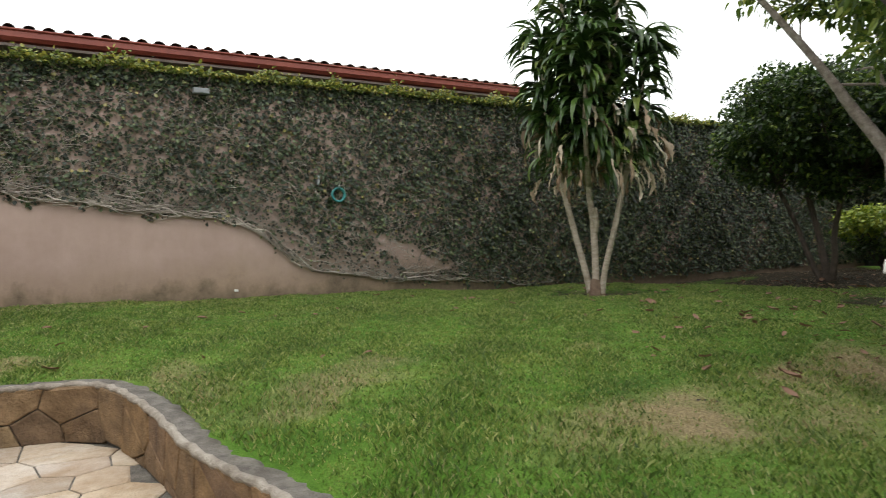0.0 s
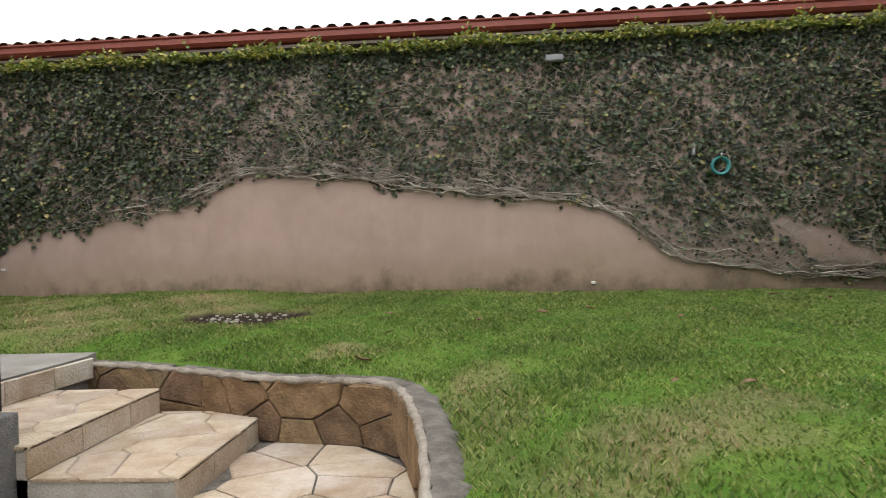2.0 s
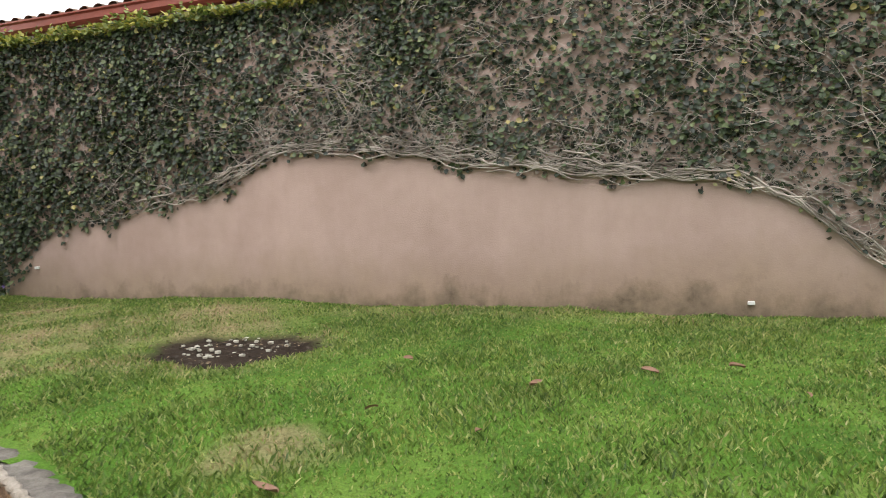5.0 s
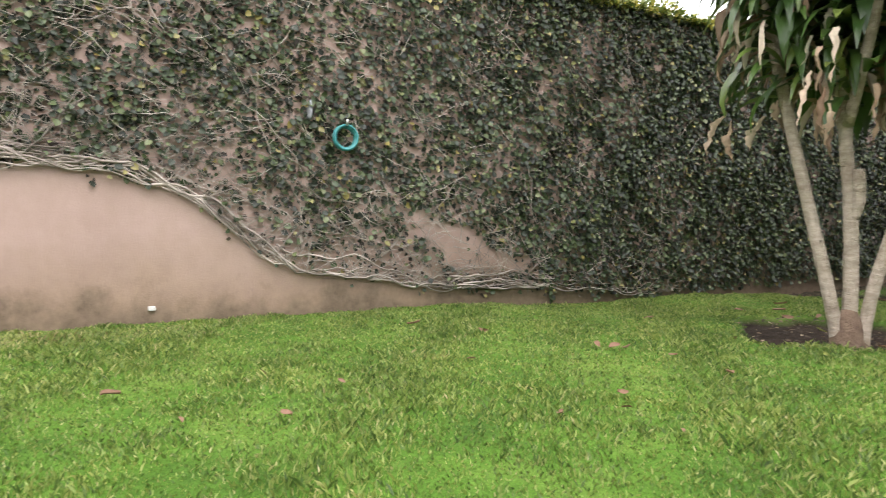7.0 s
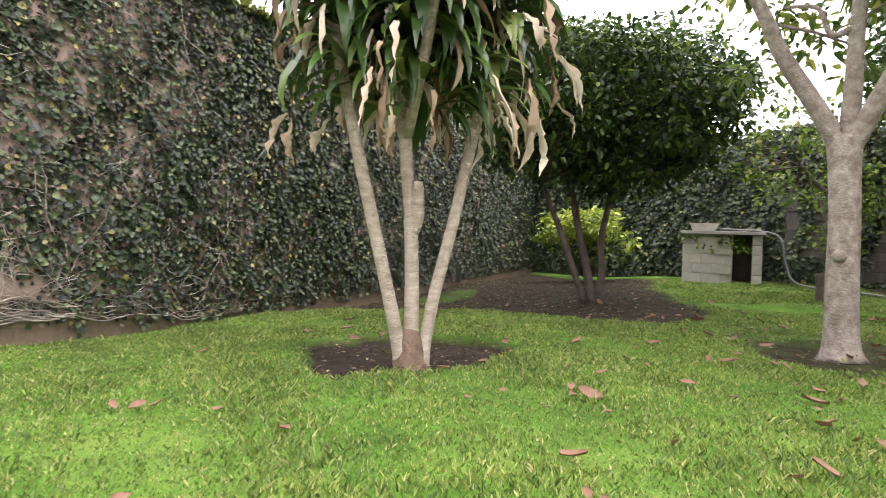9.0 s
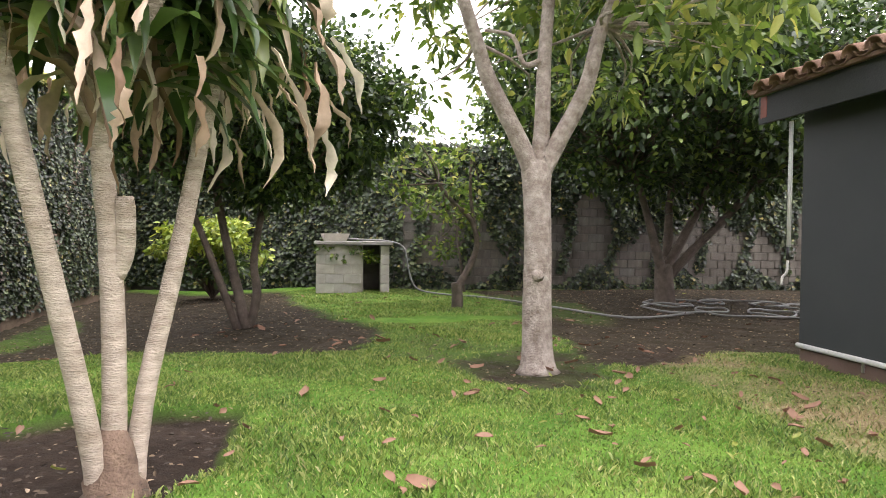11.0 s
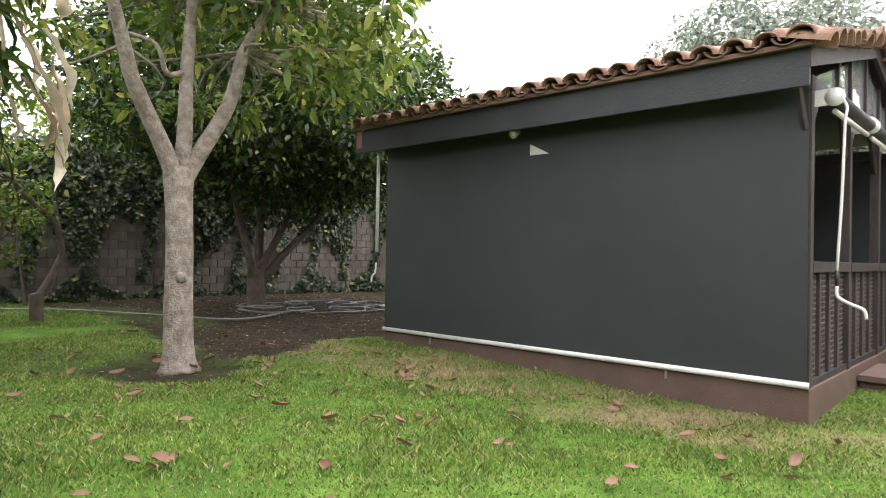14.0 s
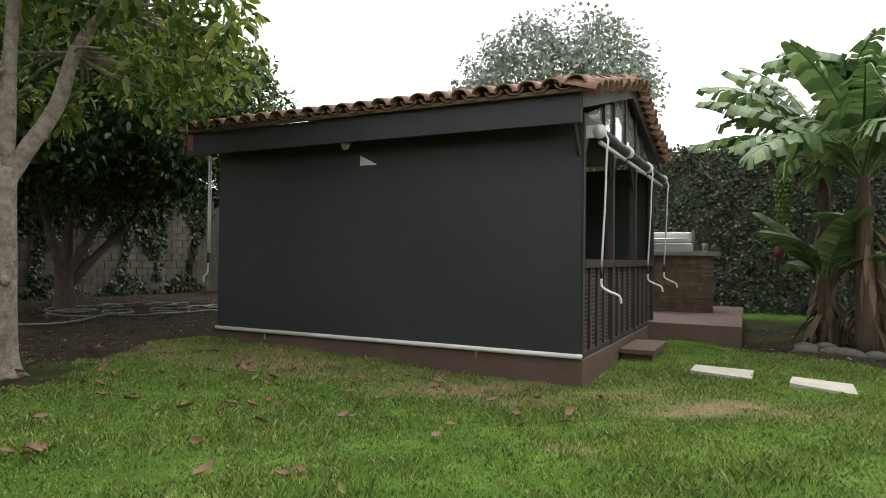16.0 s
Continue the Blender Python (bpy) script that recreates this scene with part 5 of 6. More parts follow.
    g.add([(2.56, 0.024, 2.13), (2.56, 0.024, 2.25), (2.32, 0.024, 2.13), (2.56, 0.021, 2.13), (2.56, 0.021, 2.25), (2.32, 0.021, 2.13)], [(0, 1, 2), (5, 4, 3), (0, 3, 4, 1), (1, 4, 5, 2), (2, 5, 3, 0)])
    g.ob("pane", M_WHITE, sky_patch)
    st = thing("wooden_step", "brown wooden box step beside the pavilion", "step", 3.87, -8.74, 0, -4.84)
    Geo().box(-0.42, -2.75, -0.06, -0.01, -1.70, 0.0, 0.006).ob("tread", M_BROWN, st)
    for b in (-2.70, -1.80):
        Geo().box(-0.38, b - 0.04, -0.25, -0.02, b + 0.04, -0.06, 0.004).ob("side_board", M_BROWN, st)
    Geo().box(-0.40, -2.70, -0.14, -0.37, -1.75, -0.06, 0.004).ob("front_board", M_BROWN, st)


def build_grill():
    d = thing("grill_deck", "brown painted concrete deck behind the pavilion", "deck", 0, 0, 0)
    slab([(2.25, -12.5), (3.9, -12.65), (3.9, -17.0), (2.0, -17.0)], -0.3, 0.14, "deck_slab", M_BROWN, d)
    c = thing("stone_counter", "stacked-slate grill counter with a concrete top", "counter", 0, 0, 0)
    Geo().box(2.62, -16.0, 0.14, 4.6, -15.0, 1.18).ob("core", M_MORTAR, c)
    rnd = random.Random(5)
    for r in range(13):
        x = 2.60
        while x < 4.5:
            w = rnd.uniform(0.12, 0.3)
            Geo().box(x, -15.0, 0.145 + r * 0.08, min(x + w - 0.006, 4.6), -14.985 + rnd.uniform(0, 0.02), 0.145 + r * 0.08 + 0.074, 0.003).ob("slate", M_SLATE, c)
            x += w
        y = -15.98
        while y < -15.02:
            w = rnd.uniform(0.15, 0.3)
            Geo().box(2.605 - rnd.uniform(0, 0.015), y, 0.145 + r * 0.08, 2.62, min(y + w - 0.006, -15.0), 0.145 + r * 0.08 + 0.074, 0.003).ob("slate", M_SLATE, c)
            y += w
    Geo().box(2.48, -16.1, 1.18, 4.65, -14.9, 1.26, 0.008).ob("counter_top", M_CONCRETE, c, "grey concrete slab top")
    g = thing("gas_grill", "stainless steel gas grill set on the counter", "grill", 0, 0, 0.16)
    Geo().box(2.95, -15.85, 1.10, 4.1, -15.15, 1.26, 0.02).ob("body", M_STEEL, g)
    Geo().box(2.97, -15.83, 1.265, 4.08, -15.2, 1.47, 0.05).ob("lid", M_WHITE, g, "pale polished steel lid")
    Geo().tube([(3.05, -15.12, 1.33), (4.0, -15.12, 1.33)], 0.018, 10).ob("handle", M_STEEL, g, "", True)
    Geo().box(2.93, -15.86, 1.26, 2.975, -15.14, 1.50, 0.01).ob("end_cap", M_GREYPLASTIC, g)
    j = thing("jar", "small dark jar on the grill counter", "jar", 2.75, -15.1, 1.26)
    Geo().tube([(0, 0, 0), (0, 0, 0.12), (0, 0, 0.15)], [0.05, 0.05, 0.035], 12).ob("jar_body", M_GREYPLASTIC, j, "", True)
    for poly in (PAVED1, PAVED2):
        cx, cy = sum(q[0] for q in poly) / 4, sum(q[1] for q in poly) / 4
        o = slab([(x, y) for x, y in poly], land1(cx, cy) - 0.05, land1(cx, cy) + 0.032, "paving_slab", M_PALECONC)
        tagged(o, "pale concrete stepping slab laid in the lawn", "paving slab", "stepping slabs")
    r = random.Random(6)
    for i in range(7):
        x, y = r.uniform(0.6, 1.7), r.uniform(-13.2, -12.2)
        g = Geo()
        bm = bmesh.new()
        bmesh.ops.create_icosphere(bm, subdivisions=2, radius=1)
        for v in bm.verts:
            k = 1 + 0.25 * noise.noise(v.co * 1.3 + Vector((i * 3, 0, 0)))
            v.co = Vector((v.co.x * 0.16 * k, v.co.y * 0.12 * k, v.co.z * 0.08 * k))
        bm.verts.index_update()
        g.add([v.co[:] for v in bm.verts], [[v.index for v in f.verts] for f in bm.faces])
        bm.free()
        o = g.ob("rock", M_MORTAR, None, "", True)
        o.location = (x, y, land1(x, y) - 0.02)
        tagged(o, "rough grey field stone on bare soil", "rock", "stones under the bananas")


# ---- shed, hoses ----
def build_shed():
    s = thing("pump_shed", "low cement block shed with an open doorway", "shed", 16.42, -4.46, 0, -92)
    s.scale = (0.93, 1.0, 1.04)
    blk = Geo().box(0.004, 0, 0.004, 0.386, 0.14, 0.186, 0.005)
    half = Geo().box(0.004, 0, 0.004, 0.196, 0.14, 0.186, 0.005)
    bd = hd = None
    for r in range(5):
        z = r * 0.19 + 0.0
        x = 0.0
        if r % 2:
            if hd is None:
                hd = o = half.ob("block", M_BLOCK, s)
            else:
                o = new("block", hd.data); o.parent = s
            o.location = (0, 0, z); x = 0.2
        while x + 0.39 <= 1.05:
            if bd is None:
                bd = o = blk.ob("block", M_BLOCK, s)
            else:
                o = new("block", bd.data); o.parent = s
            o.location = (x, 0, z)
            x += 0.39
        for xx in (1.40,):
            if hd is None:
                hd = o = half.ob("block", M_BLOCK, s)
            else:
                o = new("block", hd.data); o.parent = s
            o.location = (xx, 0, z)
        for yy in (0.15, 0.545):
            for xx in (0.14, 1.6):
                o = new("block", bd.data if bd else hd.data); o.parent = s
                o.matrix_basis = pose(xx, yy, z, 0, 0, 90)
    Geo().box(0.02, 0.03, -0.1, 1.02, 0.12, 0.95).ob("front_core", M_BLOCK, s)
    Geo().box(0.02, 0.96, -0.1, 1.58, 1.02, 0.95).ob("back_wall", M_MORTAR, s)
    Geo().box(-0.05, -0.06, 0.955, 1.66, 1.08, 1.02, 0.01).ob("roof_slab", M_CONCRETE, s, "stained concrete roof slab")
    b = thing("wash_basin", "pale concrete basin on the shed roof", "basin", 16.75, -4.85, 1.06, -84)
    g = Geo()
    g.add([(x, y, z) for z, k in ((0, 0.75), (0.16, 1.0), (0.16, 0.86), (0.05, 0.66)) for x, y in ((-0.28 * k, -0.2 * k), (0.28 * k, -0.2 * k), (0.28 * k, 0.2 * k), (-0.28 * k, 0.2 * k))],
          [(0, 1, 5, 4), (1, 2, 6, 5), (2, 3, 7, 6), (3, 0, 4, 7), (4, 5, 9, 8), (5, 6, 10, 9), (6, 7, 11, 10), (7, 4, 8, 11), (8, 9, 13, 12), (9, 10, 14, 13), (10, 11, 15, 14), (11, 8, 12, 15), (12, 13, 14, 15), (3, 2, 1, 0)])
    g.ob("bowl", M_PALECONC, b)
    vine = thing("shed_creeper", "leafy creeper trailing over the shed front", "creeper", 16.55, -4.75, 0.9)
    crown_leaves("creeper_leaves", [(-0.05, -0.2 * i + 0.15, 0.02 - 0.1 * (i % 3)) for i in range(6)], [0.16] * 6, 55, 0.09, M_MIDLEAF, vine)
    h = Geo()
    h.tube(smooth3([(16.95, -4.9, 1.25), (16.9, -5.0, 1.14), (16.8, -5.4, 1.10), (16.55, -5.9, 1.08), (16.45, -6.25, 0.95), (16.4, -6.35, 0.5), (16.3, -6.5, 0.12), (15.9, -6.9, 0.03), (14.8, -7.6, 0.05), (13.2, -8.2, 0.05), (11.8, -8.9, 0.03), (12.2, -10.2, 0.04)]), 0.018, 8)
    tagged(h.ob("garden_hose", M_HOSE, None, "", True), "grey garden hose running from the shed over the lawn", "hose")
    c = Geo()
    pts, rnd = [], random.Random(8)
    for i in range(130):
        a = i * 0.42
        cx, cy = 12.5 + 0.9 * math.sin(i * 0.045), -11.6 - 1.3 * math.cos(i * 0.05)
        r = 0.42 + 0.16 * math.sin(i * 0.31)
        x, y = cx + r * math.cos(a), cy + r * 1.2 * math.sin(a)
        pts.append((x, y, land1(x, y) + 0.0 + 0.012 * math.sin(i * 1.7) + 0.02))
    c.tube(smooth3(pts, 2), 0.016, 6)
    tagged(c.ob("coiled_hose", M_HOSE, None, "", True), "loosely coiled grey hose on bare soil", "hose")


# ---- on the ivy wall ----
def build_wall_fittings():
    h = thing("wall_hose", "teal garden hose coiled on a wall hook", "hose", 3.58, -0.06, 1.73)
    g = Geo()
    for k in range(4):
        R, oy = 0.105 + 0.012 * (k % 2), -0.018 * k
        g.tube([(R * math.sin(a * math.pi / 14), oy, R * math.cos(a * math.pi / 14)) for a in range(29)], 0.014, 8)
    g.ob("coil", M_TEAL, h, "", True)
    Geo().tube([(0, 0.06, 0.12), (0, -0.08, 0.12), (0, -0.09, 0.17)], 0.012, 8).ob("hook", M_STEEL, h, "pale metal hook", True)
    s = thing("wall_bracket", "grey metal hanger with a spout on the wall", "bracket", 3.24, -0.03, 1.95)
    Geo().tube([(0.0, -0.03, 0.12), (0.0, -0.04, 0.0), (-0.02, -0.05, -0.06)], [0.012, 0.02, 0.028], 8).ob("spout", M_GREYPLASTIC, s, "", True)
    Geo().box(-0.03, -0.02, -0.02, 0.03, 0.03, 0.05, 0.005).ob("plate", M_GREYPLASTIC, s)
    for x, z in ((1.36, 3.32), (-7.45, 3.38)):
        l = thing("wall_lamp", "small grey rectangular wall floodlight in the ivy", "lamp", x, -0.08, z, group="wall floodlights")
        Geo().box(-0.12, -0.08, -0.045, 0.12, 0.02, 0.045, 0.012).ob("housing", M_GREYPLASTIC, l)
        Geo().box(-0.10, -0.086, -0.035, 0.10, -0.078, 0.03, 0.003).ob("lens", M_GREYPLASTIC, l)
    for x, z in ((1.82, 0.17), (-6.9, 0.62), (7.2, 0.02)):
        o = Geo().box(-0.03, -0.03, -0.018, 0.03, 0.01, 0.018, 0.006).ob("pipe_stub", M_WHITE)
        o.location = (x, 0, z)
        tagged(o, "short white pipe outlet low in the wall", "pipe", "wall outlets")


# ---- neighbour's roof behind the wall ----
def build_neighbour():
    n = thing("neighbour_house", "neighbouring house with red gutter and clay tiles", "house", 0, 0, 0.03)
    Geo().box(-24, 0.95, -0.5, 8.0, 1.15, 4.0).ob("wall", M_NEIGHBOUR, n)
    Geo().box(-24, 0.55, 3.86, 8.15, 1.0, 3.90).ob("soffit", M_NEIGHBOUR, n)
    g = Geo()
    prof = [(0.62, 3.92), (0.52, 3.93), (0.47, 3.98), (0.47, 4.06), (0.44, 4.08), (0.44, 4.10), (0.49, 4.10), (0.49, 4.0), (0.54, 3.95), (0.62, 3.95)]
    m = len(prof)
    g.v = [(x, y, z) for x in (-24.0, 8.15) for y, z in prof]
    g.f = [(i, (i + 1) % m, m + (i + 1) % m, m + i) for i in range(m)] + [tuple(range(m)), tuple(reversed(range(m, 2 * m)))]
    g.ob("gutter", M_GUTTER, n, "red-brown metal gutter")
    Geo().box(-24, 0.60, 3.90, 8.15, 0.64, 4.12).ob("fascia", M_GUTTER, n)
    sl = Geo()
    sl.add([(-24, 0.5, 4.09), (8.2, 0.5, 4.09), (8.2, 6, 5.2), (-24, 6, 5.2), (-24, 0.5, 4.05), (8.2, 0.5, 4.05), (8.2, 6, 5.16), (-24, 6, 5.16)], [(0, 1, 2, 3), (7, 6, 5, 4), (0, 4, 5, 1), (1, 5, 6, 2), (2, 6, 7, 3), (3, 7, 4, 0)])
    ro = sl.ob("roof", M_TILEDARK, n)
    tiles, rnd = Geo(), random.Random(3)
    for i in range(128):
        x = -23.9 + i * 0.25
        for j in range(3):
            s0, s1 = 0.46 + j * 0.42, 0.46 + (j + 1) * 0.42 + 0.05
            r = 0.085
            o = len(tiles.v)
            for s, rr in ((s0, r), (s1, r * 0.8)):
                for k in range(7):
                    a = math.pi * k / 6
                    tiles.v.append((x + rr * math.cos(a) + rnd.uniform(-0.004, 0.004), s, 4.10 + (s - 0.5) * 0.2 + rr * math.sin(a) * 0.8))
            tiles.f += [(o + k, o + k + 1, o + 8 + k, o + 7 + k) for k in range(6)]
    tagged(tiles.ob("roof_tiles", M_TILEDARK, n, "weathered clay barrel tiles", True), kind="stuff")
    d = thing("distant_house", "white gabled house beyond the neighbour", "house", -6.46, 20.4, 0)
    g = Geo()
    g.add([(-3, 0, 0), (3, 0, 0), (3, 0, 9.8), (0, 0, 10.85), (-3, 0, 9.8), (-3, 6, 0), (3, 6, 0), (3, 6, 9.8), (0, 6, 10.85), (-3, 6, 9.8)], [(0, 1, 2, 3, 4), (9, 8, 7, 6, 5), (0, 5, 6, 1), (1, 6, 7, 2), (4, 9, 5, 0)])
    g.ob("wall", M_WHITEWALL, d)
    for sg in (-1, 1):
        g = Geo()
        g.add([(sg * 3.4, -0.4, 9.82), (0, -0.4, 11.0), (0, 6.4, 11.0), (sg * 3.4, 6.4, 9.82), (sg * 3.4, -0.4, 9.64), (0, -0.4, 10.82), (0, 6.4, 10.82), (sg * 3.4, 6.4, 9.64)], [(0, 1, 2, 3), (4, 7, 6, 5), (0, 4, 5, 1), (1, 5, 6, 2), (2, 6, 7, 3), (3, 7, 4, 0)])
        g.ob("roof", M_GUTTER, d)


# ---- patio, steps, porch ----
def build_patio():
    base = tagged(slab(SUNK, -1.0, PATIO_Z - 0.010, "patio_bed", M_RIM), "mortar bed of the sunken patio", "patio", kind="structure")
    p = thing("patio_floor", "sunken patio floor of irregular golden flagstones", "paving", kind="structure")
    for q in cells(5.0, 10.0, 0.44, 0.30, 0.62, 0.014, 1):
        w = [(x - 3.6, y - 14.2) for x, y in q]
        cx, cy = sum(a for a, _ in w) / len(w), sum(b for _, b in w) / len(w)
        if inside(np.array([cx]), np.array([cy]), SUNK)[0] and cx > -3.2 and not (cx < -1.3 and cy > -6.1):
            stone_piece(w, lambda x, y, h: (x, y, PATIO_Z - 0.015 + h), 0.018, M_STONE, p, "flagstone")
    r = thing("retaining_wall", "low curved retaining wall of brown rubble stone", "garden wall", kind="structure")
    pts = RIMS
    L = [0.0]
    for a, b in zip(pts, pts[1:]):
        L.append(L[-1] + (b - a).length)

    def on(s, off):
        s = min(max(s, 0), L[-1] - 1e-4)
        i = max(k for k in range(len(L) - 1) if L[k] <= s)
        t = (s - L[i]) / (L[i + 1] - L[i])
        d = (pts[i + 1] - pts[i]).normalized()
        d2 = (pts[min(i + 2, len(pts) - 1)] - pts[i + 1])
        d2 = d2.normalized() if d2.length > 0 else d
        d = d.lerp(d2, t).normalized()
        q = pts[i].lerp(pts[i + 1], t)
        return q + Vector((d.y, -d.x)) * off
    n = 220
    for name, mat, prof in (("core", M_MORTAR, [(0.03, -1.0), (0.03, TOP_Z - 0.03), (-0.10, TOP_Z - 0.03), (-0.10, -1.0)]), ("cap", M_RIM, [(0.030, TOP_Z - 0.03), (0.030, TOP_Z - 0.004), (0.02, TOP_Z + 0.002), (-0.07, TOP_Z + 0.002), (-0.13, TOP_Z - 0.014), (-0.14, TOP_Z - 0.1)]), ("lip", M_LIP, [(0.058, TOP_Z - 0.034), (0.064, TOP_Z - 0.014), (0.05, TOP_Z + 0.006), (0.022, TOP_Z + 0.008), (0.016, TOP_Z - 0.02)])):
        g = Geo()
        m = len(prof)
        for i in range(n + 1):
            s = L[-1] * i / n
            for off, z in prof:
                q = on(s, off + (0.012 * math.sin(i * 2.3) + 0.009 * math.sin(i * 5.1) if name == "cap" else 0.007 * math.sin(i * 3.1) + 0.005 * math.sin(i * 7.3) if name == "lip" else 0))
                g.v.append((q.x, q.y, z + (rim_top(q.y) - TOP_Z if z > -0.9 else 0) + (0.006 * math.sin(i * 1.7 + off * 40) if name != "core" else 0)))
        g.f = [(i * m + k, i * m + (k + 1) % m, (i + 1) * m + (k + 1) % m, (i + 1) * m + k) for i in range(n) for k in range(m)] + [tuple(range(m)), tuple(reversed(range(n * m, n * m + m)))]
        g.ob(name, mat, r, {"cap": "weathered dark mortar cap", "lip": "pale chipped mortar lip"}.get(name, ""), name != "core")
    for q in cells(L[-1] - 0.05, 0.43, 0.55, 0.215, 0.5, 0.009, 3):
        def place(x, y, h):
            w = on(x, 0.028 + h)
            return (w.x, w.y, PATIO_Z + y * (rim_top(w.y) - PATIO_Z - 0.02) / 0.43)
        stone_piece([(a, b) for a, b in q][::-1], place, 0.03, M_WALLSTONE, r, "stone")
    # terrace and steps down to the patio
    st = thing("patio_steps", "stone-faced steps leading up from the patio", "steps", kind="structure")
    te = tagged(slab([(-7.95, -7.4), (-3.1, -7.4), (-2.99, -4.1), (-3.05, -3.85), (-7.95, -3.85)], -1.0, TERRACE_Z, "terrace", M_CONCRETE), "worn grey concrete terrace slab", "terrace", kind="structure")
    for x0, x1, z, sd in ((-3.05, -2.13, -0.235, 5), (-2.13, -1.31, -0.41, 6)):
        Geo().box(x0 - 0.1, -5.9, -1.0, x1 - 0.02, -4.55, z - 0.012).ob("core", M_PALEMORTAR, st)
        for q in cells(x1 - x0, 1.38, 0.42, 0.30, 0.6, 0.008, sd):
            stone_piece([(a, b) for a, b in q], lambda x, y, h: (x0 + x, -5.91 + y, z - 0.022 + h), 0.022, M_STONE, st, "tread_stone")
        for q in cells(1.38, 0.17, 0.42, 0.17, 0.22, 0.006, sd + 3):
            stone_piece([(a, b) for a, b in q], lambda x, y, h: (x1 - 0.022 + h, -5.91 + x, z - 0.178 + y), 0.022, M_STONE, st, "riser_stone")
    for q in cells(3.22, 0.165, 0.45, 0.165, 0.2, 0.006, 15):
        stone_piece([(a, b) for a, b in q], lambda x, y, h: (-3.10 + 0.0455 * (x + 0.1) + h, -7.3 + x, -0.235 + y), 0.025, M_STONE, st, "riser_stone")
    po = thing("porch_pillar", "cream painted porch pillar on a rough grey plinth", "pillar", -2.46, -6.11, -0.57, 0)
    Geo().box(-0.25, -0.25, -0.1, 0.25, 0.25, 0.51, 0.02).ob("plinth", M_ROUGHGREY, po, "rough grey rendered plinth")
    Geo().box(-0.19, -0.19, 0.51, 0.19, 0.19, 4.1, 0.015).ob("shaft", M_CREAM, po)
    # Added strip, placed to fit the camera's view of the dark line behind.
    Geo().box(0.10, 0.19, 0.52, 0.18, 0.215, 4.05, 0.004).ob("edge_strip", M_DARK, po, "dark strip standing in for a dark line behind the pillar")
    du = thing("drain_duct", "grey corrugated duct curving out of the house wall", "duct", -7.86, -1.83, -0.1)
    path = smooth3([(0, 0, -0.1), (0, 0, 1.4), (0, 0, 2.45), (0, -0.08, 2.68), (0, -0.3, 2.82), (0, -0.6, 2.84)], 14)
    Geo().tube(path, [0.105 if k % 2 else 0.115 for k in range(len(path))], 14).ob("duct_body", M_GREYPLASTIC, du, "", True)


def build_crate():
    c = thing("pet_crate", "white and grey plastic pet carrier on the grass", "pet carrier", -6.74, -1.66, 0.05, 80)
    c.scale = (1.0, 1.3, 1.46)
    pad = tagged(Geo().box(-0.6, -0.45, -0.1, 0.6, 0.45, 0.03, 0.01).ob("crate_pad", M_CONCRETE), "small concrete pad under the carrier", "pad")
    pad.matrix_basis = pose(-6.74, -1.66, 0.02, 0, 0, 80)
    def shell(z0, z1, sx0, sx1, sy0, sy1, bev):
        bm = bmesh.new()
        bmesh.ops.create_cube(bm, size=1)
        for v in bm.verts:
            top = v.co.z > 0
            v.co = Vector((v.co.x * (sx1 if top else sx0), v.co.y * (sy1 if top else sy0), z1 if top else z0))
        bmesh.ops.bevel(bm, geom=bm.edges[:], offset=bev, segments=3, affect="EDGES")
        g = Geo()
        bm.verts.index_update()
        g.add([v.co[:] for v in bm.verts], [[v.index for v in f.verts] for f in bm.faces])
        bm.free()
        return g
    shell(0, 0.34, 0.90, 1.02, 0.58, 0.66, 0.03).ob("base_shell", M_GREYPLASTIC, c, "grey plastic lower shell")
    Geo().box(-0.54, -0.36, 0.335, 0.54, 0.36, 0.36, 0.01).ob("flange", M_WHITE, c, "white seam flange")
    shell(0.36, 0.71, 1.02, 0.88, 0.66, 0.54, 0.05).ob("top_shell", M_WHITE, c, "white plastic upper shell")
    # Flat black plate on the shell, painted for the dark inside of the doorway.
    g = Geo()
    for i in range(15):
        a = math.pi * i / 14
        g.v.append((-0.53, 0.22 * math.cos(a), 0.40 + 0.2 * math.sin(a)))
        g.v.append((-0.50, 0.22 * math.cos(a), 0.40 + 0.2 * math.sin(a)))
    g.v += [(-0.53, 0.22, 0.08), (-0.53, -0.22, 0.08)]
    g.f = [tuple(i * 2 for i in range(15)) + (31, 30)]
    g.ob("doorway", M_DARK, c, "flat black plate standing in for the doorway's shade")
    hood = Geo()
    for r in (0.22, 0.25):
        for xx in (-0.60, -0.44):
            hood.v += [(xx, r * math.cos(math.pi * i / 14), 0.40 + (r - 0.02) * math.sin(math.pi * i / 14)) for i in range(15)]
    hood.f = [(15 * a + i, 15 * a + i + 1, 15 * b + i + 1, 15 * b + i) for a, b in ((0, 1), (3, 2), (2, 0), (1, 3)) for i in range(14)]
    hood.ob("door_hood", M_WHITE, c, "white arched hood over the doorway", True)
    f = thing("flowering_vine", "hanging green vine dotted with purple flowers", "vine", -8.0, 0.35, 0)
    cs = [(random.Random(i).uniform(-0.7, 0.4), random.Random(i + 50).uniform(-0.25, 0.2), 0.2 + 2.75 * i / 40) for i in range(40)]
    crown_leaves("foliage", cs, [0.42] * 40, 190, 0.075, M_VINE, f)
    g = Geo()
    for i in range(30):
        q = cs[i % 40]
        r = random.Random(i + 9)
        x, y, z = q[0] + r.uniform(-0.2, 0.2), -0.25, q[2] + r.uniform(-0.2, 0.2)
        g.add([(x + 0.028 * math.cos(k * 1.047), y, z + 0.028 * math.sin(k * 1.047)) for k in range(6)] + [(x, y + 0.02, z)], [(k, (k + 1) % 6, 6) for k in range(6)])
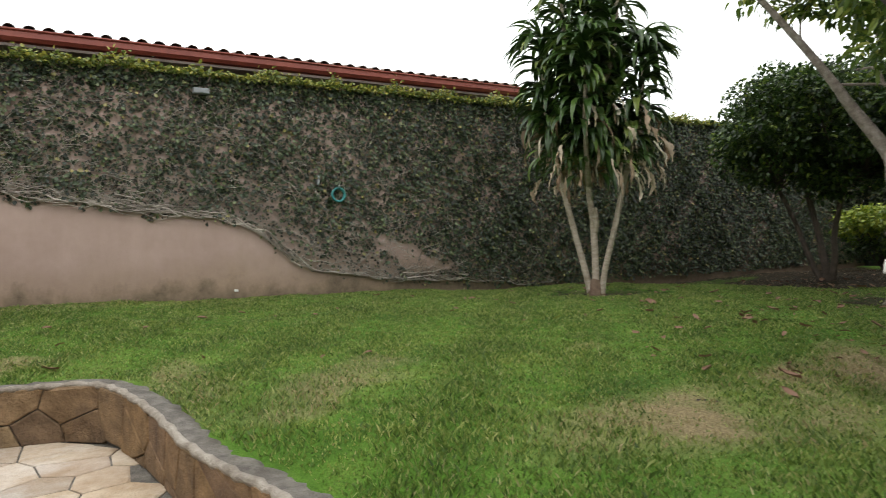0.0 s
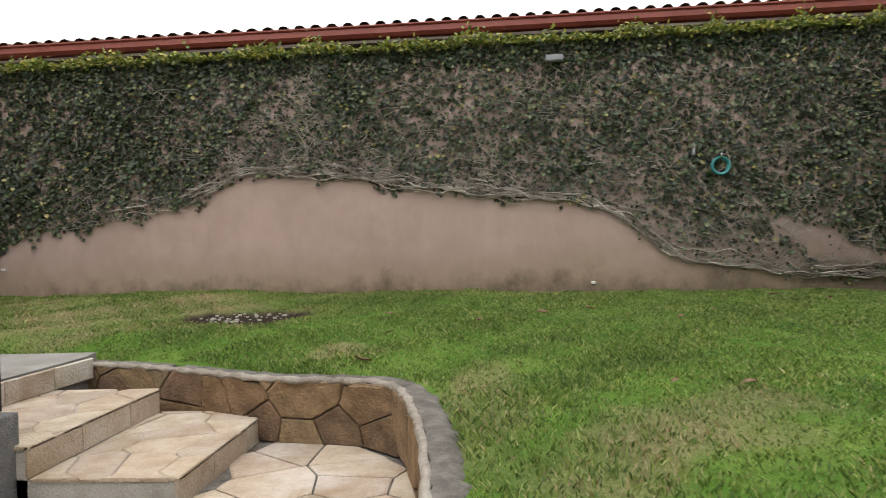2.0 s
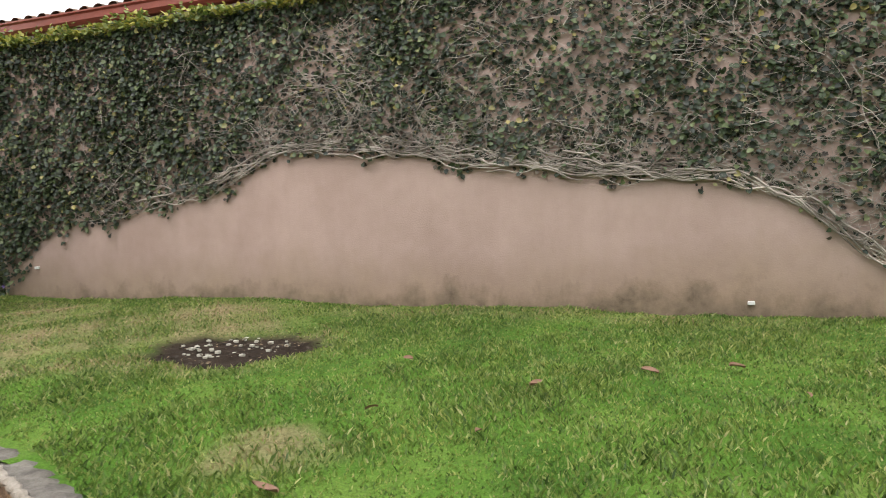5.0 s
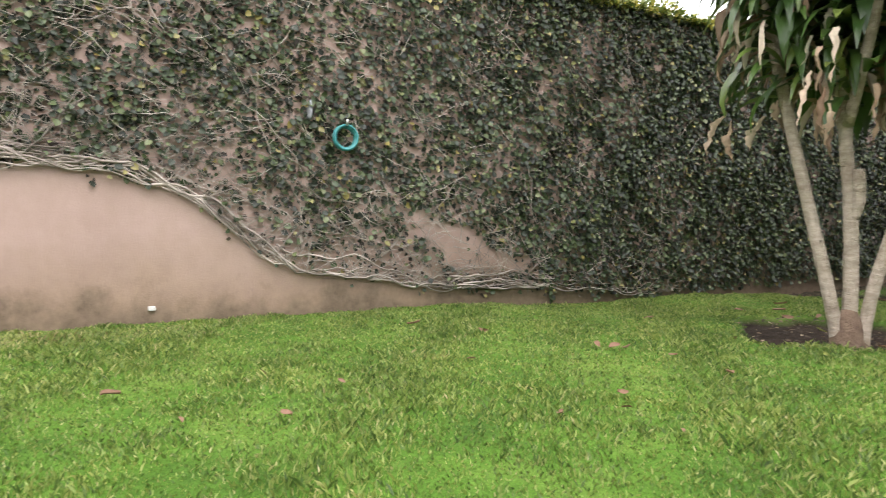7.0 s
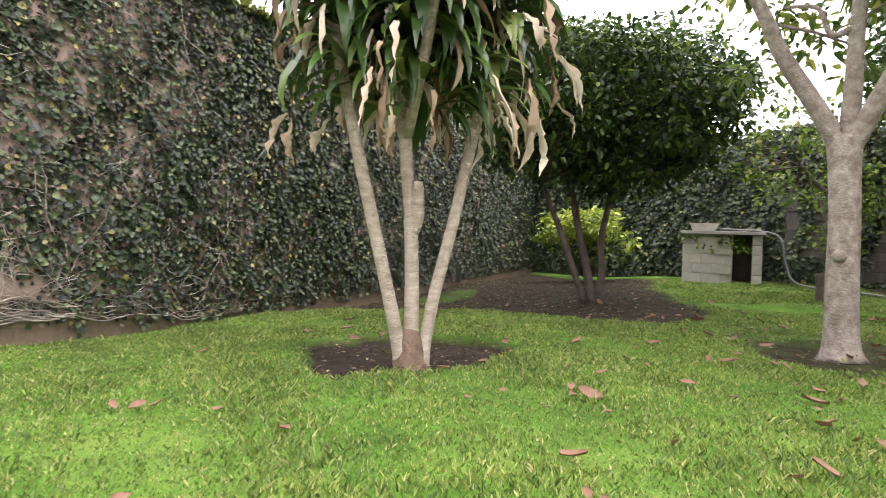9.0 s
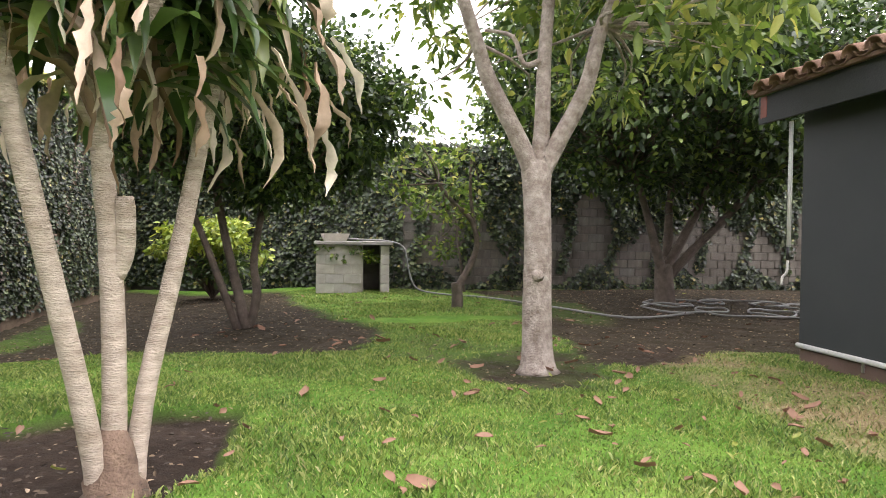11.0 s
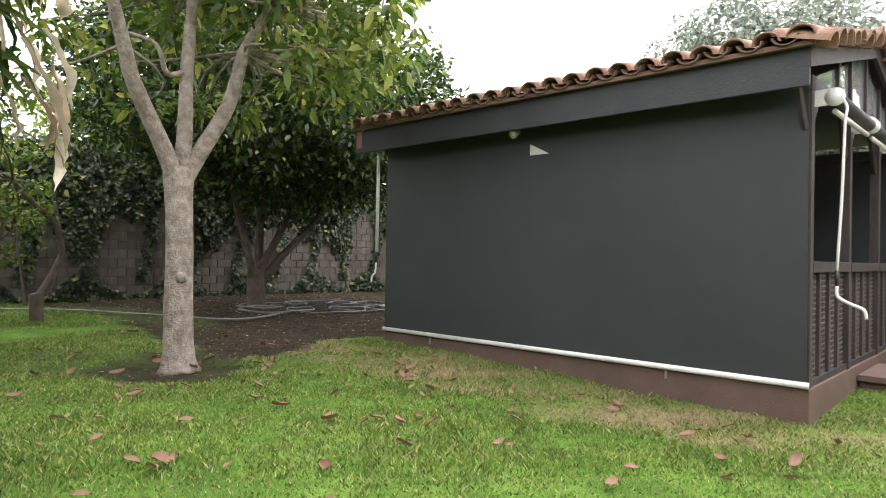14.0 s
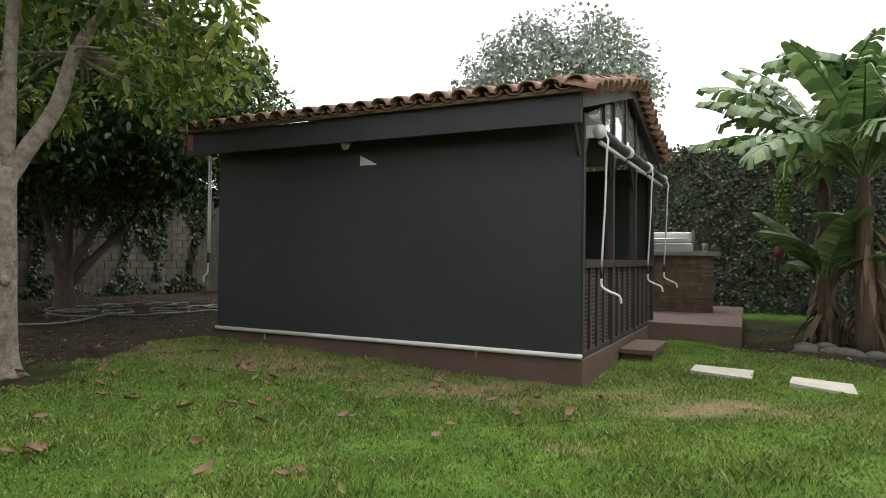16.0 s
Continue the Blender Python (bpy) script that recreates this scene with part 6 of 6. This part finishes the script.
    g.ob("flowers", M_PURPLE, f, "small purple blossoms")
    wf = wall_box("wall_passage", "plain wall closing the side passage", (-12, 0.9), (-7.5, 0.9), -0.5, 3.5, 0.1, M_DARKWOOD)


def build_litter():
    rnd = random.Random(31)
    kinds = []
    for k in range(4):
        g = Geo()
        o = 0
        L, W = 0.06 + 0.01 * k, 0.026 + 0.005 * k
        for i in range(6):
            f = i / 5
            w = W * math.sin(math.pi * min(0.97, 0.06 + f * 0.92)) ** 0.8
            z = 0.012 * math.sin(f * 3 + k) + 0.02 * f * (k % 2)
            g.v += [(f * L * 2 - L, w, z + 0.014 + 0.006 * k), (f * L * 2 - L, 0, z), (f * L * 2 - L, -w, z + 0.016)]
        for i in range(5):
            a = i * 3
            g.f += [(a, a + 1, a + 4, a + 3), (a + 1, a + 2, a + 5, a + 4)]
        kinds.append(g)
    meshes = {}
    zones = [(130, 3.5, 12.5, -9.0, -1.5), (95, 5.0, 11, -8.2, -4.5), (60, 10, 16.5, -13, -3), (26, -1.0, 5, -8.0, -1.0), (22, 4.2, 8.5, -8.5, -7.4)]
    cols = [M_LITTER, M_LITTER, M_DEADLEAF, M_IVY_TOP]
    for n, x0, x1, y0, y1 in zones:
        for i in range(n):
            x, y = rnd.uniform(x0, x1), rnd.uniform(y0, y1)
            if inside(np.array([x]), np.array([y]), SUNK_OUT)[0] or y < -8.3 - 0.084 * (x - 3.87) and 3.6 < x < 9.2:
                continue
            k, m = rnd.randrange(4), rnd.choice((0, 0, 0, 0, 1, 1, 1, 1, 3))
            if (k, m) not in meshes:
                meshes[k, m] = kinds[k].ob("fallen_leaf", cols[m], None, "", True)
                o = meshes[k, m]
            else:
                o = new("fallen_leaf", meshes[k, m].data)
            s = rnd.uniform(0.3, 0.6) if m == 3 else rnd.uniform(0.3, 0.9)
            o.matrix_basis = Matrix.LocRotScale((x, y, land1(x, y) + 0.03), Euler((rnd.uniform(-0.5, 0.5), rnd.uniform(-0.4, 0.4), rnd.uniform(0, 6.28))), (s, s, s))
            tagged(o, ("curled red-brown fallen leaf on the lawn", "curled red-brown fallen leaf on the lawn", "pale withered fallen leaf on the lawn", "yellow fallen leaf on the lawn")[m], "leaf", "fallen leaves")
    g = Geo()
    for i in range(44):
        a, r = rnd.uniform(0, 6.28), rnd.random() ** 0.5
        x, y, s = -2.45 + 0.55 * r * math.cos(a), -1.95 + 0.42 * r * math.sin(a), rnd.uniform(0.008, 0.022)
        z = land1(x, y) - 0.032
        g.box(x - s, y - s * 0.8, z, x + s, y + s * 0.7, z + s * 1.2, s * 0.3)
    tagged(g.ob("pebbles", M_PALECONC), "white pebbles in the bare soil patch", "pebbles", kind="stuff")


def build_soil_litter():
    n = 90000
    x, y = RNG.uniform(-4, 17, n), RNG.uniform(-15, -0.2, n)
    k = (soil_at(x, y) > 0.35) & (RNG.random(n) < 0.5) & ~inside(x, y, SUNK_OUT)
    k |= (dry_at(x, y) > 0.6) & (y < -7) & (x > 3) & (RNG.random(n) < 0.5)
    x, y = x[k], y[k]
    m = len(x)
    pos = np.stack([x, y, land(x, y) - 0.02 + RNG.uniform(0, 0.02, m)], 1)
    tip = np.stack([RNG.normal(0, 1, m), RNG.normal(0, 1, m), RNG.normal(0, 0.15, m)], 1)
    nor = np.stack([RNG.normal(0, 0.3, m), RNG.normal(0, 0.3, m), np.ones(m)], 1)
    L = RNG.uniform(0.012, 0.05, m)
    tagged(leaves("soil_litter", pos, tip, nor, L, L * 0.5, M_CRUMBS), "small dry leaf crumbs strewn on bare soil", "leaf litter", kind="stuff")


build_neighbour()
build_block_wall()
build_ivy()
ivy_stems()
build_pavilion()
build_grill()
build_trees()
banana(0.75, -15.3, 3.0, 18, 1, True)
banana(0.62, -12.95, 2.5, 17, 2)
banana(-0.3, -14.6, 3.3, 15, 3)
banana(1.0, -13.5, 1.0, 7, 4)
banana(0.3, -13.6, 1.3, 6, 5)
build_shed()
build_wall_fittings()
build_crate()
build_litter()
build_soil_litter()
build_grass("lawn_grass", "short bright green lawn grass", 900000, (-7.9, 12, -12.0, 0), 0.020, 0.046, M_GRASS, False)
build_grass("dry_grass", "straw-coloured dry grass tufts", 190000, (-7.9, 13, -12.5, 0), 0.02, 0.05, M_DRYGRASS, True)
build_grass("far_grass", "grass round the shed", 40000, (12.5, 17.2, -9.5, -3.5), 0.03, 0.06, M_GRASS, False)
build_patio()
